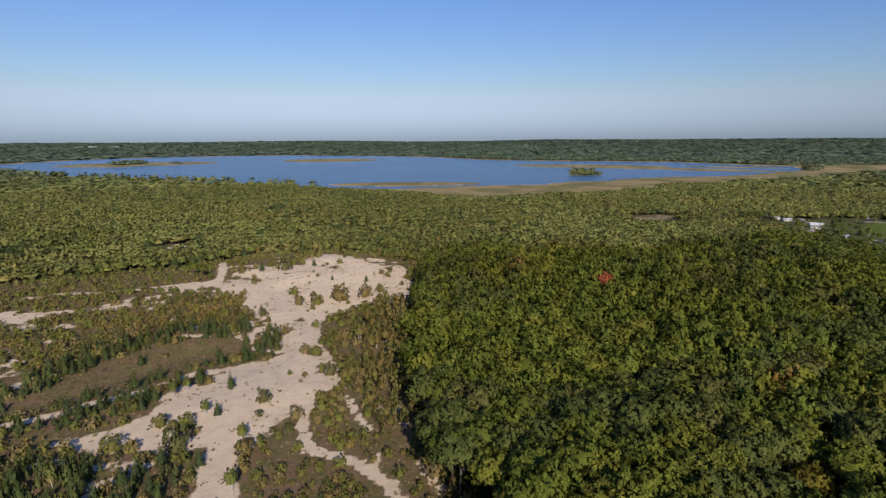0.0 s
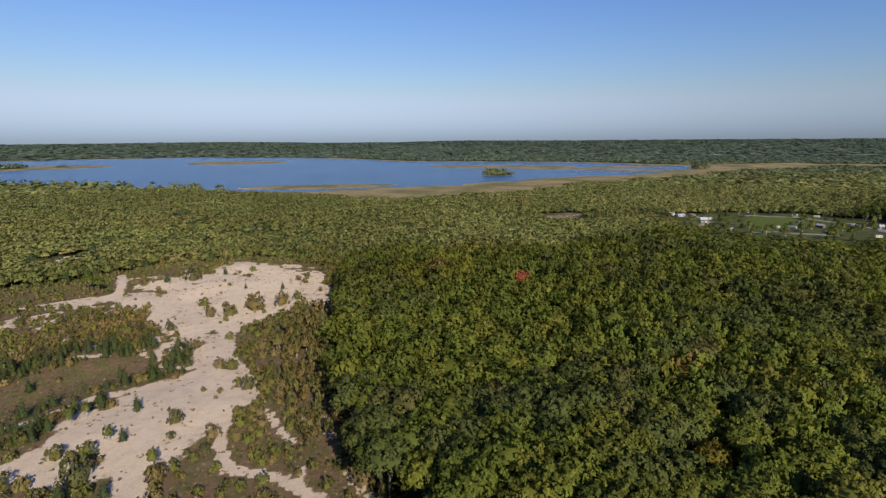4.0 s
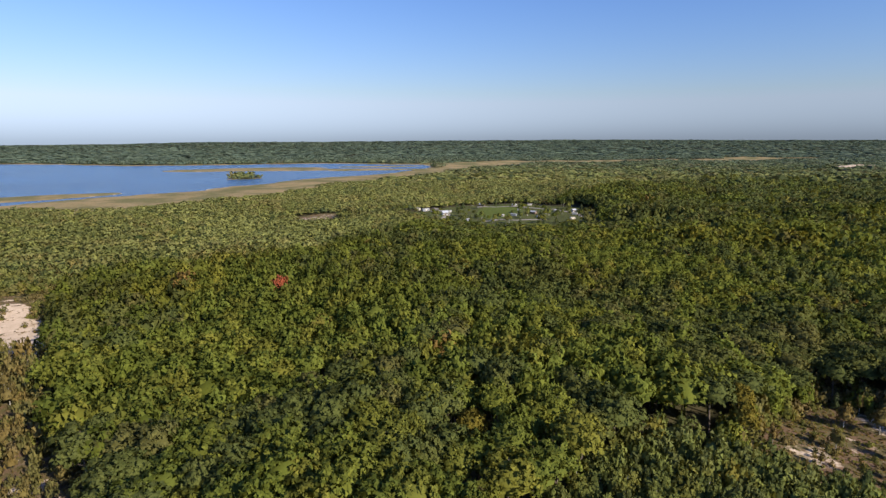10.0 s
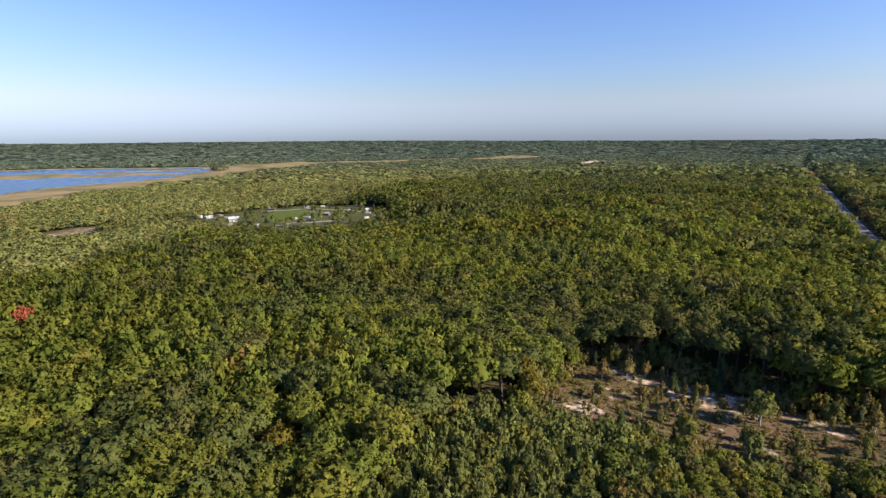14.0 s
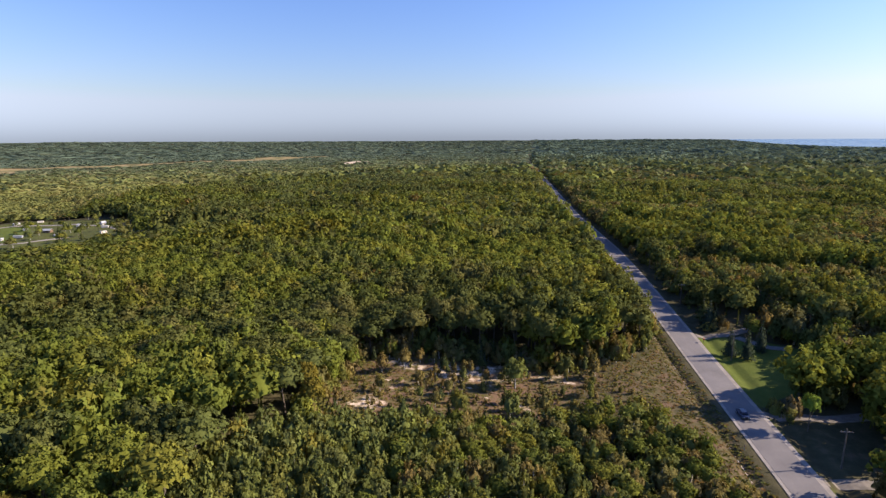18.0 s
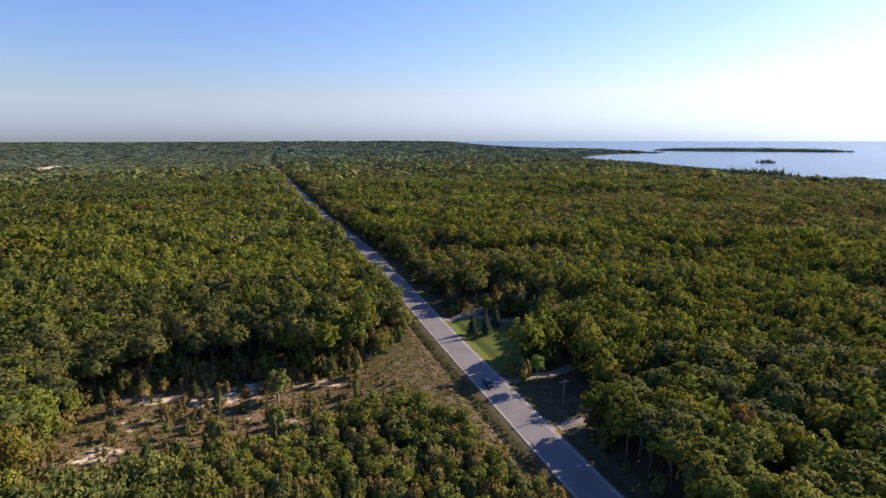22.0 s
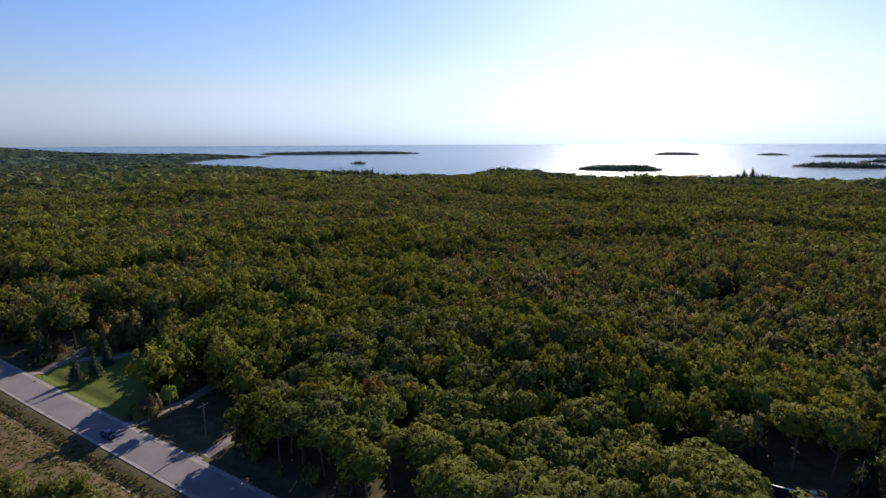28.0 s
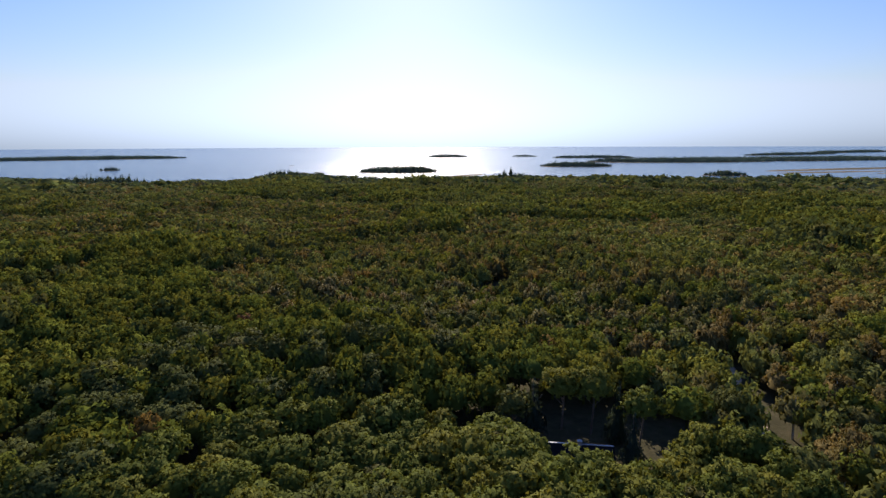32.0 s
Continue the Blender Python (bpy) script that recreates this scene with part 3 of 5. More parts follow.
# ---------- trees ----------
def sprays(c, nrm, size, gen):
    """Small three-cornered sprays of leaves at the places c, facing nrm."""
    n = len(c)
    nrm = nrm / np.linalg.norm(nrm, axis=1, keepdims=True)
    t = np.cross(nrm, gen.normal(size=(n, 3)))
    t /= np.linalg.norm(t, axis=1, keepdims=True) + 1e-9
    b = np.cross(nrm, t)
    s = size * gen.uniform(0.65, 1.3, (n, 1))
    k = gen.uniform(0.7, 1.15, (n, 3, 1))
    v = np.stack([c + t * s * k[:, 0], c + (b * 0.87 - t * 0.5) * s * k[:, 1], c - (b * 0.87 + t * 0.5) * s * k[:, 2]], 1).reshape(-1, 3)
    return v, np.arange(n * 3).reshape(-1, 3), np.repeat(nrm, 3, 0)


def lump(sides, rings, gen, scale=0.8, rough=0.18):
    """A rough closed dome, the dim inside of a crown."""
    v, f = [], []
    for j in range(rings):
        a = (j / rings) * math.pi * 0.5
        for i in range(sides):
            w = 2 * math.pi * (i + 0.5 * (j % 2)) / sides
            k = scale * (1 + rough * gen.normal())
            v.append((math.cos(w) * math.cos(a) * k, math.sin(w) * math.cos(a) * k, (0.12 + 0.88 * math.sin(a)) * scale * (1 + 0.5 * rough * gen.normal())))
    v.append((0, 0, scale * 1.05))
    top = len(v) - 1
    for j in range(rings - 1):
        for i in range(sides):
            a, b = j * sides + i, j * sides + (i + 1) % sides
            f += [(a, b, b + sides), (a, b + sides, a + sides)]
    for i in range(sides):
        f.append(((rings - 1) * sides + i, (rings - 1) * sides + (i + 1) % sides, top))
    return np.array(v), np.array(f)


def crown(kind, n, size, seed, sides=7, rings=3, soft=0.45):
    """A crown of radius 1 and height 1 above its lowest leaves: boughs as clumps, sprays of leaves on them."""
    g = np.random.default_rng(seed)
    if kind in ("pine", "spruce"):
        u = 1 - g.uniform(0, 1, n) ** 0.7
        w = g.uniform(0, 2 * math.pi, n)
        tiers = 9 if kind == "spruce" else 6
        u = (np.floor(u * tiers) + g.uniform(0.1, 0.6, n)) / tiers
        prof = (1 - u) ** (0.9 if kind == "spruce" else 0.65)
        star = 0.82 + 0.3 * np.cos(w * (6 if kind == "spruce" else 4) + np.floor(u * tiers) * 1.9)
        rr = prof * star * g.uniform(0.6, 1.0, n) * (1 if kind == "spruce" else 1.05)
        c = np.stack([np.cos(w) * rr, np.sin(w) * rr, u], -1)
        nrm = np.stack([np.cos(w) * 0.7, np.sin(w) * 0.7, np.full(n, 0.8)], -1) + g.normal(size=(n, 3)) * 0.35
        v, f, n2 = sprays(c, nrm, size * np.clip(prof, 0.4, 1)[:, None], g)
        out = np.repeat(np.stack([np.cos(w), np.sin(w), np.full(n, 0.55)], -1), 3, 0)
        lv, lf = lump(sides, rings, g, 0.52, 0.1)
        lv[:, :2] *= np.clip(1.05 - lv[:, 2:3] * 1.3, 0.05, 1)
        lv[:, 2] *= 1.35
    else:
        k = {"maple": 36, "oak": 32, "aspen": 22, "birch": 22, "shrub": 9, "juniper": 8}[kind] if n > 100 else 12
        # boughs spread evenly over a dome
        u = (np.arange(k) + 0.5) / k
        w = np.arange(k) * 2.39996 + g.uniform(-0.4, 0.4, k)
        d = np.stack([np.cos(w) * np.sqrt(1 - (u * 0.96) ** 2), np.sin(w) * np.sqrt(1 - (u * 0.96) ** 2), u * 0.96], -1)
        cc = d * g.uniform(0.66, 0.86, (k, 1))
        cr = g.uniform(0.8, 1.25, k) * 1.25 / math.sqrt(k)
        # twigs on the boughs, sprays of leaves on the twigs
        per = 9 if n > 600 else 5 if n > 150 else 1
        m = int(n / per * 3) + 1
        pick = g.choice(k, m, p=cr ** 2 / (cr ** 2).sum())
        td = g.normal(size=(m, 3))
        td[:, 2] += 0.55
        td /= np.linalg.norm(td, axis=1, keepdims=True)
        twig = cc[pick] + td * (cr[pick] * g.uniform(0.88, 1.12, m))[:, None]
        inner = (np.linalg.norm(twig[:, None] - cc[None], axis=2) < cr[None] * 0.8).any(1) | (twig[:, 2] < 0.0)
        keep = np.where(~inner)[0][:max(1, n // per)]
        twig, td = np.repeat(twig[keep], per, 0), np.repeat(td[keep], per, 0)
        off = g.normal(size=td.shape) * (0.62 * size if per > 1 else 0.0)
        c = twig + off
        dd = td + off * (0.8 / size if per > 1 else 0.0)
        dd /= np.linalg.norm(dd, axis=1, keepdims=True)
        nrm = dd + g.normal(size=dd.shape) * 0.3
        v, f, n2 = sprays(c, nrm, size, g)
        dome = c - [0, 0, 0.05]
        dome /= np.linalg.norm(dome, axis=1, keepdims=True) + 1e-9
        out = np.repeat(td * 0.55 + dome * 0.8, 3, 0)
        lv, lf = lump(sides, rings, g, 0.68, 0.06)
    return np.concatenate([lv, v]), np.concatenate([lf, f + len(lv)]), np.concatenate([lv + [0, 0, 0.1], out + n2 * soft])


# what each kind is like: crown radius over height, share of the height that is bare trunk
SHAPE = {"maple": (0.32, 0.63), "oak": (0.33, 0.63), "aspen": (0.25, 0.38), "birch": (0.25, 0.38), "pine": (0.26, 0.12), "spruce": (0.2, 0.05), "shrub": (0.62, 0.0), "juniper": (0.5, 0.0)}
BARK = {"aspen": "pale_bark", "birch": "pale_bark"}
LABELS = {
    "maple": ("maple_tree", "broad green maple with a dense rounded crown"), "oak": ("oak_tree", "olive-green oak with a broad lumpy crown"),
    "aspen": ("aspen_tree", "slender grey-green aspen with a pale trunk"), "birch": ("birch_tree", "thin olive birch turning brown, with a pale trunk"),
    "pine": ("pine_tree", "young dark green pine with whorled boughs"), "spruce": ("spruce_tree", "dark blue-green spruce with a pointed crown"),
    "shrub": ("shrub", "low olive-brown shrub on dry sandy ground"), "juniper": ("juniper_bush", "dense round grey-green juniper bush on sand")}


def trunk_mesh(kind, seed):
    """A tapered trunk with four limbs, one metre high and to be scaled; thickness suits a tree of unit height."""
    g = random.Random(seed)
    bm = bmesh.new()
    lean = Vector((g.uniform(-0.03, 0.03), g.uniform(-0.03, 0.03), 0))
    tube(bm, (0, 0, -0.03), lean + Vector((0, 0, 0.42)), 0.017, 0.012)
    tube(bm, lean + Vector((0, 0, 0.42)), lean * 1.5 + Vector((0, 0, 0.9)), 0.012, 0.003)
    for k in range(4):
        w = k * 1.6 + g.uniform(-0.4, 0.4)
        z0 = g.uniform(0.35, 0.6)
        tube(bm, lean + Vector((0, 0, z0)), (math.cos(w) * 0.15, math.sin(w) * 0.15, z0 + 0.2), 0.006, 0.002, 4)
    me = bpy.data.meshes.new("trunk")
    bm.to_mesh(me)
    bm.free()
    me.materials.append(M[BARK.get(kind, "bark")])
    return me


NEAR = {}
for kind, (wide, bare) in SHAPE.items():
    big = kind in ("maple", "oak")
    NEAR[kind] = []
    for s in range(5):
        v, f, nn = crown(kind, 1700 if big else 800, 0.07 if big else 0.095, 100 + s * 7 + len(kind), 8, 3, 0.4)
        v = v * [wide, wide, 1 - bare] + [0, 0, bare]
        NEAR[kind].append((mesh_from("crown", v, f, [M[kind]], normals=nn), trunk_mesh(kind, s)))


def plant(kind, x, y, h, spread=1.0, leaves=None, label="", group=""):
    """One tree or bush as a thing: trunk and crown."""
    g = random.Random(int(x * 131 + y * 17))
    me, trunk = NEAR[kind][g.randrange(5)]
    ob = thing(LABELS[kind][0], label or LABELS[kind][1], LABELS[kind][0].split("_")[0] if kind == "shrub" else LABELS[kind][0].split("_")[1],
               pose(x, y, float(height(x, y)) - 0.02, 0, 0, g.uniform(0, 360)) @ Matrix.Diagonal((h * spread * g.uniform(0.85, 1.2), h * spread * g.uniform(0.85, 1.2), h, 1)), group)
    if kind not in ("shrub", "juniper"):
        t = new("trunk", trunk)
        t.parent = ob
    c = new("crown", me)
    c.parent = ob
    if leaves:
        c.data = me.copy()
        c.data.materials.clear()
        c.data.materials.append(M[leaves])
    return ob


def scatter(step, x0, x1, y0, y1, seed, jitter=0.42):
    g = np.random.default_rng(seed)
    xs, ys = np.meshgrid(np.arange(x0, x1, step), np.arange(y0, y1, step * 0.9), indexing="ij")
    xs = xs + (np.arange(xs.shape[1])[None] % 2) * step * 0.5
    return (xs + g.uniform(-jitter, jitter, xs.shape) * step).ravel(), (ys + g.uniform(-jitter, jitter, ys.shape) * step).ravel()


# trees that turn red, yellow or orange stand at these places
TURNING = [(54, 176), (5, 126), (50, 85), (54, 71), (68, -107), (97, 45), (103, 49), (87, -133), (102, -128)]


def hardwood_reach(a):
    return 235 + np.clip(a - 22, 0, 62) * 12


def zones(x, y):
    """0 none, 1 tall hardwood, 2 mixed low woods, 3 mixed woods beyond the road, 4 young trees of the roadside."""
    r, a = np.hypot(x, y), np.degrees(np.arctan2(x, y))
    a = np.where(a < -100, a + 360, a)
    z = np.where((a < 0) & (x < -10), 2, np.where(r < hardwood_reach(a) + (fuzz2(x, y, 60, 41) - 0.5) * 80, 1, 2))
    south = y < road_y(x)
    z = np.where(south, 3, z)
    wob = (fuzz2(x, y, 12, 44) - 0.5) * 7
    z = np.where(south & (depth_in([(70, -54), (112, -54), (128, -80), (150, -90), (130, -150), (40, -150), (30, -80)], x, y) + wob > 0), 1, z)
    z = np.where((depth_in([(40, -40), (64, -38), (80, -34), (99, -29), (110, -25), (113, -13), (106, 2), (102, 14), (98, 30), (97, 44), (84, 60), (40, 50)], x, y) + wob * 0.6 > 0), 4, z)
    off = ((road_y(x) - y < 9.5) & (y - road_y(x) < np.interp(x, [150, 190], [8.5, 13.0]))) | (depth_in(OPEN, x, y) + wob * 0.5 > -1) | (depth_in(LAWN, x, y) > -2.5) | (depth_in(YARD, x, y) > -7) | (depth_in(DRIVE_YARD, x, y) > -1)
    off |= (depth_in(ROADSIDE, x, y) + wob * 0.3 > -1) & ~(z == 4)
    big = south & (z == 3) & (fuzz2(x, y, 85, 46) > 0.56)
    z = np.where(big, 1, z)
    off |= (depth_in(TOWN, x, y) + wob > 0) | (depth_in(CLEARING, x, y) + wob > 0) | (depth_in(PIT, x, y) > 0) | (depth_in(SAND_PATCH, x, y) > -2)
    for line in DRIVES + [TRACK_HOUSE]:
        off |= near_line(line, x, y) < 3.2
    off |= (water_depth(x, y) > -12) | (r < 45) | ((depth_in(LAKE, x, y) > -30) & ~((np.hypot(x - 240, y - 915) < 40) | (np.hypot(x + 790, y - 1380) < 36) | (blob(x, y, 700, 1040, 60, 24, 50) > 0)))
    wet = depth_in(MARSH, x, y) + (fuzz2(x, y, 60, 17) - 0.5) * 60
    isle = (np.hypot(x - 240, y - 915) < 40) | (np.hypot(x + 790, y - 1380) < 36) | (blob(x, y, 700, 1040, 60, 24, 50) > 0)
    off |= ((wet > 0) & ~isle) | ((depth_in(HEATH, x, y) + (fuzz2(x, y, 120, 18) - 0.5) * 160) > 0)
    off |= (np.maximum.reduce([blob(x, y, *e) for e in ISLES + FLATS]) > -12) & (r > 900) & (y < 0)
    off |= (fuzz2(x, y, 24, 71) > 0.77) & (r > 170) & (z != 4)
    for px, py in TURNING:
        off |= np.hypot(x - px, y - py) < 4.0
    off |= (a < -58) | (a > 228)
    return np.where(off, 0, z)


MIXES = {1: (("maple", 0.72), ("oak", 0.22), ("aspen", 0.06)), 2: (("aspen", 0.44), ("pine", 0.16), ("birch", 0.2), ("maple", 0.12), ("shrub", 0.08)),
         3: (("aspen", 0.26), ("birch", 0.2), ("maple", 0.16), ("oak", 0.2), ("spruce", 0.09), ("pine", 0.09)), 4: (("aspen", 0.55), ("maple", 0.2), ("birch", 0.15), ("pine", 0.1))}
TALL = {1: 12.5, 2: 5.5, 3: 9.0, 4: 6.2}
KINDS = list(SHAPE)


def pick_trees(x, y, z, seed):
    g = np.random.default_rng(seed)
    kind, h = np.zeros(len(x), int), np.zeros(len(x))
    for zone, mixture in MIXES.items():
        m = z == zone
        names = [KINDS.index(k) for k, _ in mixture]
        share = np.cumsum([s for _, s in mixture])
        roll = 0.55 * fuzz(x, y, 45, 51) + 0.45 * g.uniform(0, 1, len(x))
        if zone == 1:
            roll = roll + 0.16 * smooth(20, 60, np.degrees(np.arctan2(x, y))) * (y > road_y(x))
        roll = np.clip((roll - 0.18) / 0.64, 0, 0.94 if zone == 1 else 0.999)
        kind[m] = np.array(names)[np.searchsorted(share / share[-1], roll[m])]
        h[m] = TALL[zone]
    h *= g.uniform(0.9, 1.1, len(x)) * (0.66 + 0.68 * fuzz2(x, y, 38, 52))
    town = smooth(-100, -5, depth_in(TOWN, x, y)) * (np.hypot(x, y) < 390)
    h *= 1 - 0.62 * town
    shore = smooth(-160, -60, depth_in(SEA, x, y))
    h = lerp(h, np.maximum(h * 0.5, 3.5), shore)
    h = np.where((depth_in(LAKE, x, y) > -40) & (h > 2), np.maximum(h, 11.0), h)
    h[kind == KINDS.index("shrub")] *= 0.4
    coast = (depth_in(SEA, x, y) > -110) & (g.uniform(0, 1, len(x)) < 0.88)
    kind[coast] = np.where(g.uniform(0, 1, coast.sum()) < 0.5, KINDS.index("spruce"), KINDS.index("pine"))
    return kind, h


def leaf_colours(kind, x, y, g):
    col = np.zeros((len(x), 3))
    for k, name in enumerate(KINDS):
        m = kind == k
        table = np.array(SPECIES[name])
        col[m] = table[g.integers(0, len(table), m.sum())]
    warm = smooth(0.62, 0.85, fuzz2(x, y, 70, 61))[:, None]
    col = lerp(col, col * [1.14, 1.0, 0.92], warm)
    odd = g.uniform(0, 1, len(x))
    col[odd > 0.997] = (0.2, 0.13, 0.04)
    col[(odd > 0.988) & (odd < 0.997)] = (0.18, 0.16, 0.035)
    # aerial haze put into the leaf colour: bluer and greyer with distance
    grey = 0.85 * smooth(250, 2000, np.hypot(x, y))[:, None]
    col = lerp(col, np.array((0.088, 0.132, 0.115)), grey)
    # leaves other than pine are pale olive beyond the hardwoods, less so far out
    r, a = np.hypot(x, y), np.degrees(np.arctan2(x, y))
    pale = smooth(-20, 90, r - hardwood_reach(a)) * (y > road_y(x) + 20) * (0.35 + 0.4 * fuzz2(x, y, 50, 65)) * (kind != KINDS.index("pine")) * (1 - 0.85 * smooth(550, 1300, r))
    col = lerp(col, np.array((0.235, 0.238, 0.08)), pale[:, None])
    broad = 0.78 + 0.44 * fuzz2(x, y, 75, 63)[:, None]
    return col * g.uniform(0.86, 1.15, (len(x), 1)) * broad


def wood(name, label, x, y, kind, h, spread, sets, base_share=None):
    """A stretch of woodland too many to count, as one mesh."""
    g = np.random.default_rng(len(x))
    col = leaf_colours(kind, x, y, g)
    vs, fs, cs, ns, at = [], [], [], [], 0
    z = height(x, y)
    variant = g.integers(0, 3, len(x))
    turn = g.uniform(0, 2 * math.pi, len(x))
    for k, nm in enumerate(KINDS):
        for s in range(3):
            m = (kind == k) & (variant == s)
            if not m.any():
                continue
            v, f, nn = sets[nm][s]
            nn = np.concatenate([nn, np.tile((0.0, 0.0, 1.0), (4, 1))])
            wide, bare = SHAPE[nm]
            bare = bare * 0.85 if base_share is None else max(base_share, bare * 0.5)
            v = np.concatenate([v, [(0.08, 0, -bare / (1 - bare)), (-0.04, 0.07, -bare / (1 - bare)), (-0.04, -0.07, -bare / (1 - bare)), (0, 0, 0.2)]])
            f = np.concatenate([f, len(v) - 4 + np.array([(0, 1, 3), (1, 2, 3), (2, 0, 3)])])
            c, sn = np.cos(turn[m])[:, None], np.sin(turn[m])[:, None]
            hh, ww = h[m][:, None], (h[m] * wide * spread[m])[:, None]
            out = np.stack([x[m][:, None] + (v[:, 0] * c - v[:, 1] * sn) * ww, y[m][:, None] + (v[:, 0] * sn + v[:, 1] * c) * ww,
                            z[m][:, None] + hh * (bare + (1 - bare) * v[:, 2])], -1)
            n = m.sum()
            ns.append(np.stack([nn[:, 0] * c - nn[:, 1] * sn, nn[:, 0] * sn + nn[:, 1] * c, np.broadcast_to(nn[:, 2], (n, len(nn)))], -1).reshape(-1, 3))
            vs.append(out.reshape(-1, 3))
            fs.append((f[None] + (np.arange(n) * len(v))[:, None, None]).reshape(-1, 3) + at)
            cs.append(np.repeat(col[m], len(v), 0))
            at += n * len(v)
    if not vs:
        return None
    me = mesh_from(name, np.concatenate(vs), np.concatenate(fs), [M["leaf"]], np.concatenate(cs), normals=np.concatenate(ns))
    return tagged(new(name, me), label, "woodland", kind="stuff")


def crown_set(n_big, n_small, size_big, size_small, sides, rings):
    return {k: [crown(k, n_big if k in ("maple", "oak") else n_small, size_big if k in ("maple", "oak") else size_small, 300 + s, sides, rings, 0.4) for s in range(3)] for k in KINDS}


SET_B = crown_set(380, 210, 0.115, 0.15, 6, 2)
SET_S = crown_set(80, 60, 0.24, 0.27, 5, 1)
SET_C = crown_set(84, 58, 0.2, 0.225, 5, 1)
SET_D = crown_set(12, 9, 0.46, 0.46, 6, 1)
SET_E = crown_set(4, 4, 0.6, 0.6, 5, 1)


placed = dict.fromkeys(KINDS, 0)
LIMIT = {"maple": 300, "oak": 250, "aspen": 300, "birch": 250, "pine": 150, "spruce": 80, "shrub": 200, "juniper": 60}


def band(r0, r1, steps, seed):
    """Trees between two distances: step for each zone, in metres."""
    out = []
    for zone, step in steps.items():
        x, y = scatter(step, -r1, r1, -r1, r1, seed + zone)
        r = np.hypot(x, y)
        m = (r >= r0) & (r < r1)
        x, y = x[m], y[m]
        m = zones(x, y) == zone
        out.append((x[m], y[m], np.full(m.sum(), zone), np.full(m.sum(), step)))
    return [np.concatenate(c) for c in zip(*out)]


# the woods near the camera: the nearest of each kind are single trees, the others one mesh
x, y, z, step = band(48, 290, {1: 6.0, 2: 4.5, 3: 5.2, 4: 3.2}, 1)
kind, h = pick_trees(x, y, z, 5)
spread = np.clip(step * np.where(z == 1, 0.74, 0.66) * rng.uniform(0.84, 1.2, len(x)) / (h * np.array([SHAPE[k][0] for k in KINDS])[kind]), 0.7, 2.1)
order = np.argsort(np.hypot(x, y))
rest = np.ones(len(x), bool)
for i in order:
    k = KINDS[kind[i]]
    if placed[k] < LIMIT[k] and math.hypot(x[i], y[i]) < 260:
        placed[k] += 1
        rest[i] = False
        plant(k, float(x[i]), float(y[i]), float(h[i]), float(spread[i]), group="trees of the near woods")
wood("near_woods", "mixed green woods with touches of yellow and brown", x[rest], y[rest], kind[rest], h[rest], spread[rest], SET_B)

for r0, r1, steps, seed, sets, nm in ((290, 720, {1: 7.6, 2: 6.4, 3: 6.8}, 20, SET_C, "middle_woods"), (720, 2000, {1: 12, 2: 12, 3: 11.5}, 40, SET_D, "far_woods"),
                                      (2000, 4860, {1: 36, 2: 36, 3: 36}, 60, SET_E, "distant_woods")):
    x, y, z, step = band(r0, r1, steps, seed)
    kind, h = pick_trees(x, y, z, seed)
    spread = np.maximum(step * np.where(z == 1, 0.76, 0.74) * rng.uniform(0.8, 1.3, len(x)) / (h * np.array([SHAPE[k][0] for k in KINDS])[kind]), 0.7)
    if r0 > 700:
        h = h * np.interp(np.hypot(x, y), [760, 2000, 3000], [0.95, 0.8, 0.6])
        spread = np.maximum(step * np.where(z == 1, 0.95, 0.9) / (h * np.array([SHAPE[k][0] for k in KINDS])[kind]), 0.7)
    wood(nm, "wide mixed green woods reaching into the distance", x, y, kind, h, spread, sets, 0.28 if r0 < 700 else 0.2)

